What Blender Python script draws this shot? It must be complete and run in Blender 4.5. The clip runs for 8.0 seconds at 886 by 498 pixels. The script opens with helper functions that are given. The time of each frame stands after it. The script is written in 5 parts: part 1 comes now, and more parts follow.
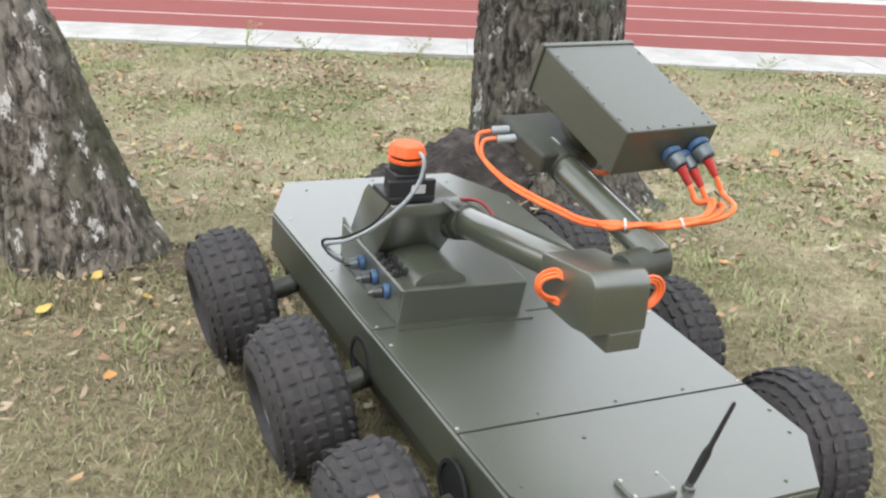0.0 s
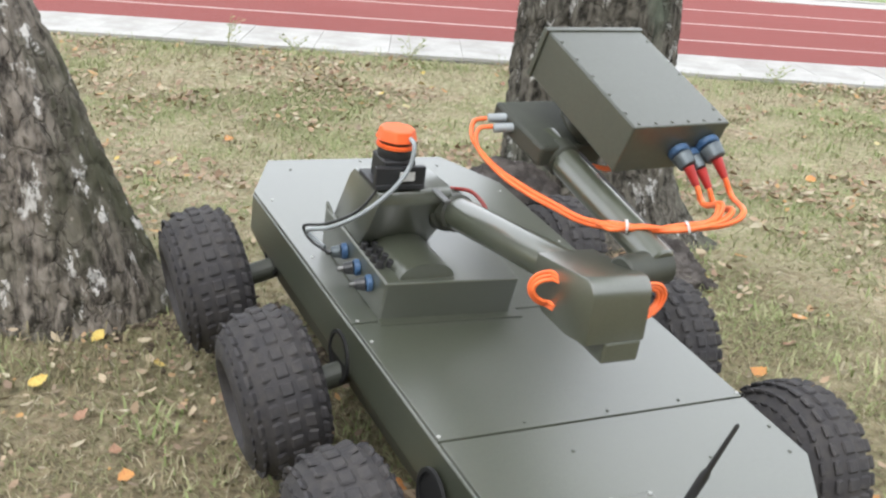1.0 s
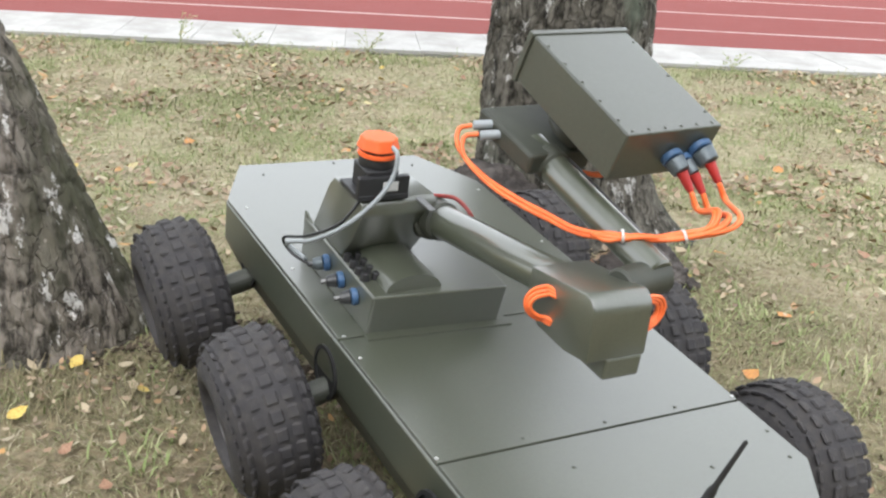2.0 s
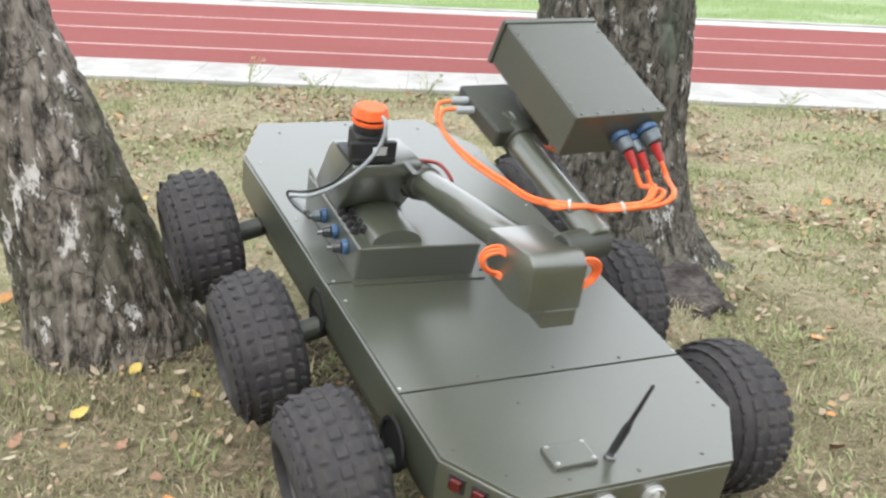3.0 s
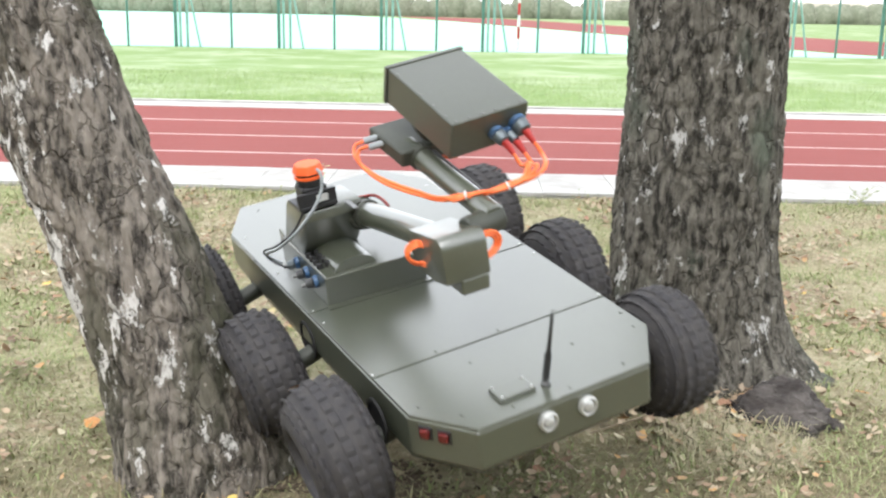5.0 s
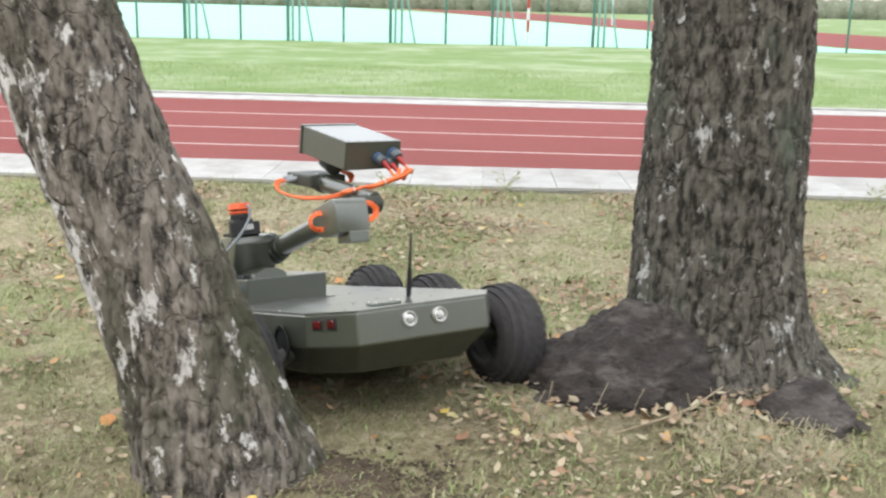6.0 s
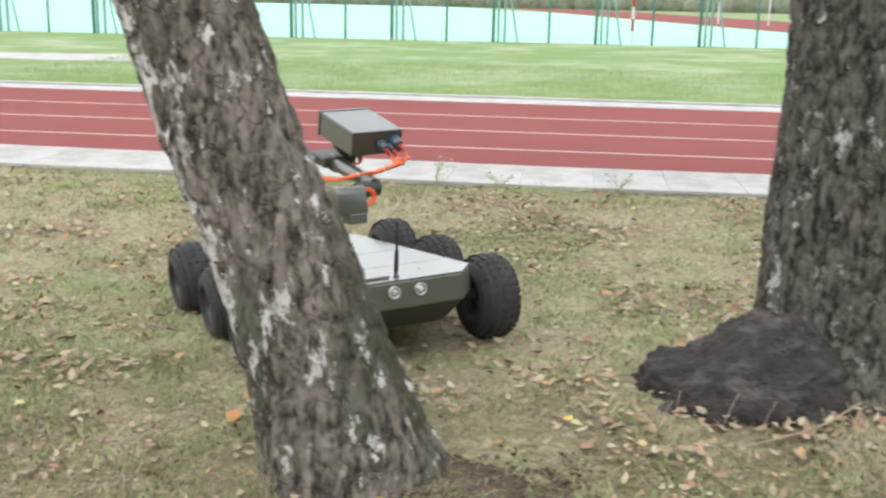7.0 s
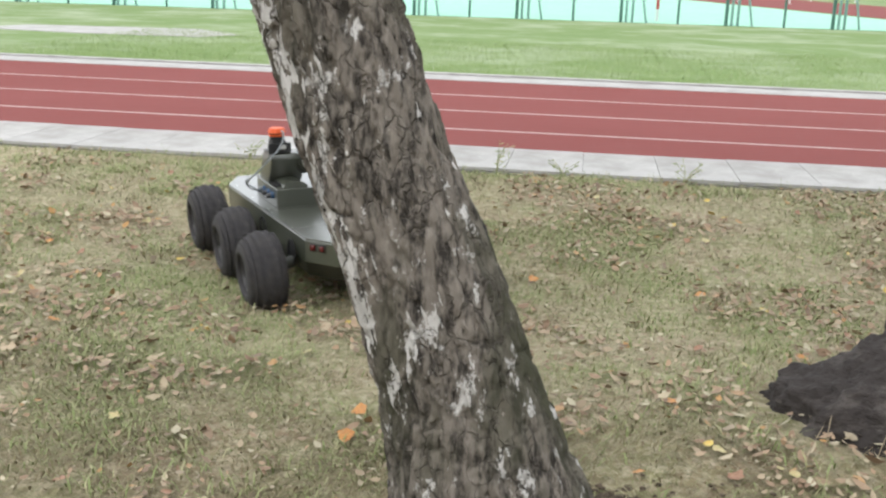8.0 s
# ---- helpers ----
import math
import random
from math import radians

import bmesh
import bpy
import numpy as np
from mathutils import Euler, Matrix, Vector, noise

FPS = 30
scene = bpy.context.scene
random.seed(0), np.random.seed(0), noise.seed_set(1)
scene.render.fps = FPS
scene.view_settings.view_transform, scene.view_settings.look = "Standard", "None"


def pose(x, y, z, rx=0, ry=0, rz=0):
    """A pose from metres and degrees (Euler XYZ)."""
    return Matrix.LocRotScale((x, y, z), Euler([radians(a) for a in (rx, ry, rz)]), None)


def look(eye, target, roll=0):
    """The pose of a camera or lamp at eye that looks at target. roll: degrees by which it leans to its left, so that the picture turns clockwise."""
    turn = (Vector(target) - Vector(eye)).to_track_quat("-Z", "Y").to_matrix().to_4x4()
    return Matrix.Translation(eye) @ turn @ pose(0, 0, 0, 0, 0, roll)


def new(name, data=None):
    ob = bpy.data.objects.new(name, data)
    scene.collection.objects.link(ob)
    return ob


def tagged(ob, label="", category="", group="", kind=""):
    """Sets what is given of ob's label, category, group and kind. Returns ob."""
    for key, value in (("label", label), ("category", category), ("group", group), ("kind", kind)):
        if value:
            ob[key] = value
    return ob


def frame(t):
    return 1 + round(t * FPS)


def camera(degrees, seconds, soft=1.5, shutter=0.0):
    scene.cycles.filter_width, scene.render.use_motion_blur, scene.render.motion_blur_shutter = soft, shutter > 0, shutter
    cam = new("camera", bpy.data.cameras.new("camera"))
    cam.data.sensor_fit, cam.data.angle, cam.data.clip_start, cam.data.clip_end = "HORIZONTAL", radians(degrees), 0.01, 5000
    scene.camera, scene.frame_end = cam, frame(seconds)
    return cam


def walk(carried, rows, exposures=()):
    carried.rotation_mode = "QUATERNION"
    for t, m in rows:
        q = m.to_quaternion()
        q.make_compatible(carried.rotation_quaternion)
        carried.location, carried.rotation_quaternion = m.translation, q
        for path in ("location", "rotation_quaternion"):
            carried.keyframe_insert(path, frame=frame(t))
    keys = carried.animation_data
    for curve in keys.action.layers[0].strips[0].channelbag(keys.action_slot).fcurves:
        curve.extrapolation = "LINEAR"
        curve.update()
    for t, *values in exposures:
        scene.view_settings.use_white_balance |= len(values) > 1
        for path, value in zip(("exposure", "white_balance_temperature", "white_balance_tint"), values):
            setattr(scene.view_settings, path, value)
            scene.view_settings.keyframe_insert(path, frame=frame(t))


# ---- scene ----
EYE_ROWS = (  # seconds, x, y, z, turn, tilt down, roll
    (0, 0.443, -9.448, 1.133, 0.41, 19.00, 2.51),
    (0.5, 0.272, -9.233, 1.140, -1.65, 19.14, 3.70),
    (1, 0.171, -9.022, 1.164, -2.37, 19.61, 4.22),
    (1.5, 0.057, -8.916, 1.174, -4.91, 20.29, 2.97),
    (1.7, 0.056, -8.916, 1.182, -5.88, 20.27, 3.40),
    (2.8, 0.153, -9.086, 1.215, -2.21, 18.64, 3.82),
    (3, 0.157, -9.101, 1.179, -1.15, 17.85, 2.54),
    (3.5, 0.135, -9.088, 1.186, -1.16, 16.94, 1.98),
    (4, 0.119, -9.076, 1.197, -1.27, 16.61, 1.63),
    (4.2, 0.080, -9.056, 1.220, -0.25, 14.90, 1.25),
    (4.5, 0.039, -9.018, 1.231, 1.43, 13.07, 1.01),
    (4.7, 0.031, -9.018, 1.230, 1.65, 12.86, 0.91),
    (5.8, -0.042, -8.973, 1.239, 0.89, 13.34, 1.97),
    (6, -0.033, -8.965, 1.231, 1.85, 13.33, 1.34),
    (6.5, -0.054, -8.954, 1.221, 3.76, 13.47, 0.77),
    (7, -0.121, -8.935, 1.232, 7.25, 13.49, 1.16),
    (7.5, -0.325, -8.824, 1.234, 9.42, 14.03, 1.02),
    (8, -0.482, -8.743, 1.260, 7.70, 14.85, 1.81),
)
cam = camera(45.93, 8.0, soft=2.3, shutter=0.4)


def eye_pose(x, y, z, turn, down, roll):
    return pose(x, y, z, 0, 0, turn) @ pose(0, 0, 0, 90 - down) @ pose(0, 0, 0, 0, 0, roll)


walk(cam, [(row[0], eye_pose(*row[1:])) for row in EYE_ROWS],
     exposures=[(0, 0.70, 6250, 10), (3, 0.82, 6250, 10), (3.8, 1.02, 6250, 10), (4.5, 1.08, 6250, 10), (5.8, 0.65, 6300, 10), (6.5, 0.60, 6300, 10), (8, 0.30, 6300, 10)])

# ---------------------------------------------------------------- light
world = bpy.data.worlds.new("overcast_sky")
scene.world = world
world.use_nodes = True
wn, wl = world.node_tree.nodes, world.node_tree.links
sky = wn.new("ShaderNodeTexSky")
sky.sky_type = "NISHITA"
sky.sun_disc = False
sky.sun_elevation, sky.sun_rotation = radians(52), radians(200)
sky.dust_density, sky.air_density = 4.0, 1.0
grey = wn.new("ShaderNodeHueSaturation")
grey.inputs["Saturation"].default_value = 0.4
wl.new(sky.outputs[0], grey.inputs["Color"])
cloud = wn.new("ShaderNodeMix")
cloud.data_type = "RGBA"
cloud.inputs["Factor"].default_value = 0.65
cloud.inputs["B"].default_value = (8.4, 8.5, 8.5, 1)
wl.new(grey.outputs[0], cloud.inputs["A"])
wl.new(cloud.outputs["Result"], wn["Background"].inputs[0])
wn["Background"].inputs[1].default_value = 0.2
sun = new("sun", bpy.data.lights.new("sun", "SUN"))
sun.data.energy, sun.data.angle, sun.data.color = 0.75, radians(40), (1.0, 0.98, 0.95)
sun.matrix_world = look((-3, -8, 12), (0, 0, 0))
scene.view_settings.exposure = 0.0


# ---------------------------------------------------------------- materials
def material(name, base, rough=0.6, metal=0.0, spread=(), scale=8.0, fine=60.0, bump=0.15, bump_size=60.0,
             stretch=(1, 1, 1), spec=0.5, mid=(0.35, 0.65), coat=0.0):
    """Base colour broken up by noise at two scales towards the colours in spread, with fine relief."""
    m = bpy.data.materials.new(name)
    m.use_nodes = True
    n, l = m.node_tree.nodes, m.node_tree.links
    b = n["Principled BSDF"]
    b.inputs["Roughness"].default_value, b.inputs["Metallic"].default_value = rough, metal
    b.inputs["Specular IOR Level"].default_value = spec
    b.inputs["Coat Weight"].default_value = coat
    b.inputs["Coat Roughness"].default_value = 0.16 if coat < 0.6 else 0.34
    co = n.new("ShaderNodeTexCoord")
    mp = n.new("ShaderNodeMapping")
    mp.inputs["Scale"].default_value = stretch
    l.new(co.outputs["Object"], mp.inputs[0])
    last = None
    for i, col in enumerate(spread):
        t = n.new("ShaderNodeTexNoise")
        t.inputs["Scale"].default_value = scale if i % 2 == 0 else fine
        t.inputs["Detail"].default_value, t.inputs["Roughness"].default_value = 6, 0.65
        t.noise_dimensions = "4D"
        t.inputs["W"].default_value = 3.7 * i
        l.new(mp.outputs[0], t.inputs["Vector"])
        r = n.new("ShaderNodeMapRange")
        r.inputs["From Min"].default_value, r.inputs["From Max"].default_value = mid
        l.new(t.outputs["Fac"], r.inputs["Value"])
        x = n.new("ShaderNodeMix")
        x.data_type = "RGBA"
        l.new(r.outputs[0], x.inputs["Factor"])
        if last is None:
            x.inputs["A"].default_value = (*base, 1)
        else:
            l.new(last, x.inputs["A"])
        x.inputs["B"].default_value = (*col, 1)
        last = x.outputs["Result"]
    if last is None:
        b.inputs["Base Color"].default_value = (*base, 1)
    else:
        l.new(last, b.inputs["Base Color"])
    if bump:
        t = n.new("ShaderNodeTexNoise")
        t.inputs["Scale"].default_value, t.inputs["Detail"].default_value = bump_size, 5
        l.new(mp.outputs[0], t.inputs["Vector"])
        u = n.new("ShaderNodeBump")
        u.inputs["Strength"].default_value, u.inputs["Distance"].default_value = bump, 0.01
        l.new(t.outputs["Fac"], u.inputs["Height"])
        l.new(u.outputs[0], b.inputs["Normal"])
    return m


def per_piece(m, amount=0.25, island=False):
    """Lightness that differs from piece to piece."""
    n, l = m.node_tree.nodes, m.node_tree.links
    b = n["Principled BSDF"]
    h = n.new("ShaderNodeHueSaturation")
    if island:
        g = n.new("ShaderNodeNewGeometry")
        src = g.outputs["Random Per Island"]
    else:
        src = n.new("ShaderNodeObjectInfo").outputs["Random"]
    r = n.new("ShaderNodeMapRange")
    r.inputs["To Min"].default_value, r.inputs["To Max"].default_value = 1 - amount, 1 + amount
    l.new(src, r.inputs["Value"])
    l.new(r.outputs[0], h.inputs["Value"])
    if b.inputs["Base Color"].links:
        l.new(b.inputs["Base Color"].links[0].from_socket, h.inputs["Color"])
    else:
        h.inputs["Color"].default_value = b.inputs["Base Color"].default_value
    l.new(h.outputs[0], b.inputs["Base Color"])
    return m


def ramp_pieces(name, stops, rough=0.7):
    """One colour per loose piece out of a row of colours."""
    m = material(name, (1, 1, 1), rough, bump=0)
    n, l = m.node_tree.nodes, m.node_tree.links
    g, r = n.new("ShaderNodeNewGeometry"), n.new("ShaderNodeValToRGB")
    r.color_ramp.elements[0].position = 0
    while len(r.color_ramp.elements) < len(stops):
        r.color_ramp.elements.new(0.5)
    for e, (p, c) in zip(r.color_ramp.elements, stops):
        e.position, e.color = p, (*c, 1)
    l.new(g.outputs["Random Per Island"], r.inputs[0])
    l.new(r.outputs[0], n["Principled BSDF"].inputs["Base Color"])
    return m


OLIVE = material("olive_paint", (0.050, 0.056, 0.037), 0.42, spread=((0.058, 0.065, 0.043), (0.046, 0.051, 0.033)),
                 scale=5, fine=180, bump=0.05, bump_size=500, spec=1.0, coat=1.0)
OLIVE.node_tree.nodes["Principled BSDF"].inputs["Coat IOR"].default_value = 1.66
OLIVE.node_tree.nodes["Principled BSDF"].inputs["Coat Roughness"].default_value = 0.26
OLIVE_TUBE = material("olive_tube_paint", (0.057, 0.063, 0.044), 0.3, spread=((0.066, 0.072, 0.050),), scale=20, bump=0.03, bump_size=400, spec=0.8, coat=0.58)
OLIVE_TUBE.node_tree.nodes["Principled BSDF"].inputs["Coat IOR"].default_value = 1.9
OLIVE_TUBE.node_tree.nodes["Principled BSDF"].inputs["Coat Roughness"].default_value = 0.12
OLIVE_BOX = material("olive_matt_paint", (0.043, 0.048, 0.034), 0.5, spread=((0.050, 0.056, 0.040), (0.039, 0.043, 0.030)), scale=6, fine=160, bump=0.05, bump_size=500, coat=1.0)
OLIVE_BOX.node_tree.nodes["Principled BSDF"].inputs["Coat IOR"].default_value = 1.55
OLIVE_BOX.node_tree.nodes["Principled BSDF"].inputs["Coat Roughness"].default_value = 0.24
OLIVE_DARK = material("olive_paint_dark", (0.032, 0.035, 0.026), 0.5, spread=((0.045, 0.048, 0.036),), scale=20, bump=0.05, bump_size=300)
BLACK = material("black_plastic", (0.015, 0.015, 0.016), 0.45, spread=((0.022, 0.022, 0.023),), scale=30, bump=0.03)
DARK = material("dark_inside", (0.010, 0.010, 0.010), 0.8, bump=0)
RUBBER = material("tyre_rubber", (0.036, 0.034, 0.036), 0.75, spread=((0.052, 0.048, 0.047), (0.070, 0.063, 0.057)),
                  scale=9, fine=40, bump=0.25, bump_size=120, mid=(0.45, 0.8), spec=0.35)
STEEL = material("bare_steel", (0.20, 0.20, 0.195), 0.4, 0.8, spread=((0.13, 0.13, 0.13),), scale=40, bump=0.03)
SCREW = material("zinc_screw", (0.5, 0.5, 0.48), 0.35, 0.6, bump=0)
SCREW_DULL = material("dull_screw", (0.10, 0.105, 0.09), 0.5, 0.4, bump=0)
RIM = material("rim_paint", (0.10, 0.10, 0.10), 0.38, 0.6, spread=((0.16, 0.155, 0.15),), scale=25, bump=0.05)
ORANGE = material("orange_sheath", (0.80, 0.135, 0.03), 0.42, spread=((0.88, 0.19, 0.05),), scale=30, bump=0.02)
ORANGE_CAP = material("orange_plastic", (0.82, 0.13, 0.025), 0.5, spread=((0.75, 0.11, 0.02),), scale=20, bump=0.02)
RED = material("red_plug", (0.40, 0.022, 0.018), 0.45, spread=((0.30, 0.018, 0.015),), scale=40, bump=0.02)
BLUE = material("blue_ring", (0.035, 0.085, 0.18), 0.4, spread=((0.055, 0.11, 0.20),), scale=40, bump=0.02)
PLUG_GREY = material("grey_plug_shell", (0.13, 0.15, 0.16), 0.4, 0.4, spread=((0.08, 0.10, 0.11),), scale=60, bump=0.02)
PLUG_DARK = material("dark_plug_shell", (0.030, 0.032, 0.034), 0.35, 0.3, spread=((0.06, 0.06, 0.06),), scale=60, bump=0.02)
GREYCAB = material("grey_sheath", (0.30, 0.33, 0.34), 0.45, spread=((0.25, 0.27, 0.28),), scale=30, bump=0.02)
WHITEPL = material("white_plastic", (0.62, 0.62, 0.60), 0.4, spread=((0.5, 0.5, 0.49),), scale=50, bump=0.02)
LAMP_RED = material("red_lamp_glass", (0.09, 0.007, 0.007), 0.15, bump=0, coat=0.5)
LENS = material("headlamp_lens", (0.62, 0.62, 0.60), 0.15, 0.4, spread=((0.40, 0.40, 0.39),), scale=90, bump=0.1, bump_size=200, coat=0.6)

SOIL = material("dry_turf", (0.32, 0.275, 0.175), 0.95, spread=((0.215, 0.235, 0.105), (0.44, 0.385, 0.265), (0.21, 0.145, 0.090), (0.22, 0.155, 0.105), (0.23, 0.245, 0.115), (0.48, 0.43, 0.31)),
                scale=2.3, fine=26, bump=0.9, bump_size=55, spec=0.1, mid=(0.44, 0.66))


def shaded_mould(m):
    """Turf gives way to ragged leaf mould under the trees, their shade coloured in."""
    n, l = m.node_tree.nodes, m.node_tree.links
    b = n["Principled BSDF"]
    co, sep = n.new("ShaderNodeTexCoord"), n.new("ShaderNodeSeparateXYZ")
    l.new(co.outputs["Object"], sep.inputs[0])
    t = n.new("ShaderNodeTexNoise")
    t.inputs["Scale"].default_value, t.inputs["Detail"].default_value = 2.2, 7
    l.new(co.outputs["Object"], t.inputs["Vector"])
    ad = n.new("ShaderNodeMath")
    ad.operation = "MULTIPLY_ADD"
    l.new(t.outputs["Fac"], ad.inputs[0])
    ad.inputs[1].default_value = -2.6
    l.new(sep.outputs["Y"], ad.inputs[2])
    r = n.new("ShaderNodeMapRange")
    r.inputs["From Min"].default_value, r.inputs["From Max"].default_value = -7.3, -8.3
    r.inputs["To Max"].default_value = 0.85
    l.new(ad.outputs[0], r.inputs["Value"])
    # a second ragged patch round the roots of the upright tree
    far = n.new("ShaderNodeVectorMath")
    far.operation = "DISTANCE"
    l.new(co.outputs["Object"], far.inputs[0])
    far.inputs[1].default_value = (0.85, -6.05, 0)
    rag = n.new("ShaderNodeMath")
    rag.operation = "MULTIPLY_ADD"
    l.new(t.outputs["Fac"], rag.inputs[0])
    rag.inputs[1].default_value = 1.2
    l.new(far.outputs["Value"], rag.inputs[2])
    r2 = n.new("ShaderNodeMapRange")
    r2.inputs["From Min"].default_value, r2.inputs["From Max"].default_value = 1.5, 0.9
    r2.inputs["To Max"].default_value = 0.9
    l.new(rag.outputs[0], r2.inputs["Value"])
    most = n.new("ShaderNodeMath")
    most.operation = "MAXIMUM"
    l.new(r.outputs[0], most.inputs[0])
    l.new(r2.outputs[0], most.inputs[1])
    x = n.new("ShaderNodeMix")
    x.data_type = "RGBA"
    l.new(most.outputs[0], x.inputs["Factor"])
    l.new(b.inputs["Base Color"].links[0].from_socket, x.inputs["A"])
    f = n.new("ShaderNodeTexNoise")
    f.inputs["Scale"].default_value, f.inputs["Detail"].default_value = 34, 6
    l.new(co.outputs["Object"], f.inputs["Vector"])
    # mould browns, darkened to carry the shade of the trees
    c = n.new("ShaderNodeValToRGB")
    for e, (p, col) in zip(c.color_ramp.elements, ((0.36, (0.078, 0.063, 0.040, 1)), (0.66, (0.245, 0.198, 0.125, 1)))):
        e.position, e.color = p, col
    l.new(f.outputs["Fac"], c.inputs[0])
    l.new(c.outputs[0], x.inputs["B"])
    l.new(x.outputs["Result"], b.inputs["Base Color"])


shaded_mould(SOIL)
LAWN = material("green_lawn", (0.162, 0.231, 0.089), 0.95, spread=((0.196, 0.258, 0.116), (0.144, 0.214, 0.071), (0.350, 0.394, 0.276)),
                scale=0.6, fine=5, bump=0.25, bump_size=20, spec=0.1, mid=(0.45, 0.75))
TARTAN = material("red_track_rubber", (0.207, 0.058, 0.051), 0.9, spread=((0.234, 0.071, 0.064), (0.183, 0.049, 0.044)),
                  scale=0.7, fine=130, bump=0.3, bump_size=400, spec=0.2)
LINE = material("white_line_paint", (0.40, 0.29, 0.27), 0.8, spread=((0.28, 0.15, 0.135),), scale=6, bump=0.1, mid=(0.5, 0.75))
SLAB = per_piece(material("pale_concrete", (0.41, 0.40, 0.385), 0.9, spread=((0.36, 0.35, 0.33), (0.46, 0.45, 0.43), (0.30, 0.29, 0.27)),
                          scale=3, fine=35, bump=0.25, bump_size=150, spec=0.2, mid=(0.45, 0.7)), 0.03)
KERB_DARK = material("weathered_shaded_concrete", (0.16, 0.15, 0.14), 0.95, spread=((0.22, 0.21, 0.19), (0.10, 0.095, 0.085)), scale=4, fine=40, bump=0.3)
COURT = material("mint_court", (0.288, 0.558, 0.419), 0.8, spread=((0.326, 0.595, 0.456), (0.260, 0.521, 0.381)), scale=0.2, fine=3, bump=0.05)
POST = material("green_post_paint", (0.054, 0.156, 0.120), 0.5, spread=((0.042, 0.120, 0.090),), scale=3, bump=0.05)
POST_PALE = material("pale_green_post_paint", (0.165, 0.315, 0.270), 0.5, spread=((0.135, 0.270, 0.225),), scale=3, bump=0.05)
# dark green for the added belt behind the camera
BELT_DARK = material("far_hedge", (0.07, 0.085, 0.05), 0.95, spread=((0.12, 0.13, 0.09), (0.05, 0.055, 0.035)), scale=0.3, fine=2, bump=0.4, bump_size=2)
# hedge green lightened and greyed: distance haze is put into the colour
HEDGE_HAZE = material("hazy_far_hedge", (0.15, 0.165, 0.115), 0.95, spread=((0.22, 0.23, 0.175), (0.11, 0.12, 0.08)), scale=0.3, fine=2, bump=0.4, bump_size=2)
WALL = material("far_cream_wall", (0.55, 0.50, 0.42), 0.9, spread=((0.48, 0.43, 0.36),), scale=0.3, bump=0.1)
BURL = material("rotten_burl", (0.035, 0.029, 0.026), 0.95, spread=((0.068, 0.056, 0.049), (0.018, 0.015, 0.013), (0.142, 0.126, 0.114)),
                scale=6, fine=42, bump=1.0, bump_size=45, stretch=(1, 1, 2.2), mid=(0.5, 0.74))
GRASS_DRY = ramp_pieces("grass_blades", ((0.0, (0.40, 0.345, 0.23)), (0.25, (0.32, 0.285, 0.175)), (0.5, (0.25, 0.250, 0.130)),
                                         (0.7, (0.45, 0.395, 0.28)), (0.88, (0.28, 0.225, 0.15)), (1.0, (0.23, 0.245, 0.115))), 0.85)
GRASS_TURF = ramp_pieces("green_turf_blades", ((0.0, (0.265, 0.31, 0.128)), (0.3, (0.21, 0.265, 0.098)), (0.6, (0.33, 0.35, 0.17)), (0.85, (0.43, 0.40, 0.24)), (1.0, (0.18, 0.235, 0.085))), 0.85)
GRASS_MAT = ramp_pieces("matted_grass_blades", ((0.0, (0.241, 0.201, 0.115)), (0.25, (0.167, 0.152, 0.078)), (0.5, (0.190, 0.199, 0.090)), (0.75, (0.293, 0.246, 0.152)), (1.0, (0.149, 0.117, 0.074))), 0.9)
GRASS_GREEN = ramp_pieces("lawn_blades", ((0.0, (0.225, 0.312, 0.109)), (0.4, (0.293, 0.371, 0.159)), (0.7, (0.195, 0.283, 0.090)), (1.0, (0.448, 0.488, 0.329))), 0.85)
LITTER = ramp_pieces("dry_leaf_litter", ((0.0, (0.323, 0.227, 0.147)), (0.25, (0.237, 0.157, 0.100)), (0.45, (0.437, 0.356, 0.242)),
                                         (0.62, (0.190, 0.130, 0.089)), (0.80, (0.475, 0.432, 0.304)), (0.92, (0.361, 0.248, 0.158)), (1.0, (0.456, 0.259, 0.095))), 0.8)
STRAW = material("dead_stalk", (0.34, 0.28, 0.19), 0.8, spread=((0.24, 0.19, 0.13),), scale=40, bump=0.1)
HUMUS = material("dark_humus", (0.060, 0.045, 0.034), 0.95, spread=((0.095, 0.075, 0.055), (0.035, 0.027, 0.02), (0.14, 0.11, 0.08)), scale=9, fine=45, bump=0.9, bump_size=60, spec=0.1)
LEAF_Y = material("yellow_leaf", (0.50, 0.37, 0.10), 0.6, spread=((0.5, 0.26, 0.04), (0.6, 0.5, 0.14)), scale=30, fine=80, bump=0.2)
LEAF_O = material("orange_leaf", (0.40, 0.20, 0.085), 0.6, spread=((0.4, 0.14, 0.05), (0.6, 0.3, 0.08)), scale=30, fine=80, bump=0.2)
LEAF_P = material("pale_leaf", (0.48, 0.42, 0.22), 0.65, spread=((0.36, 0.40, 0.16), (0.5, 0.36, 0.2)), scale=30, fine=80, bump=0.2)
LEAF_B = material("brown_leaf", (0.28, 0.14, 0.08), 0.7, spread=((0.2, 0.1, 0.06), (0.36, 0.22, 0.14)), scale=30, fine=80, bump=0.2)
FOLIAGE = ramp_pieces("birch_foliage", ((0.0, (0.05, 0.10, 0.025)), (0.5, (0.08, 0.13, 0.03)), (0.85, (0.11, 0.14, 0.03)), (1.0, (0.25, 0.18, 0.03))), 0.6)


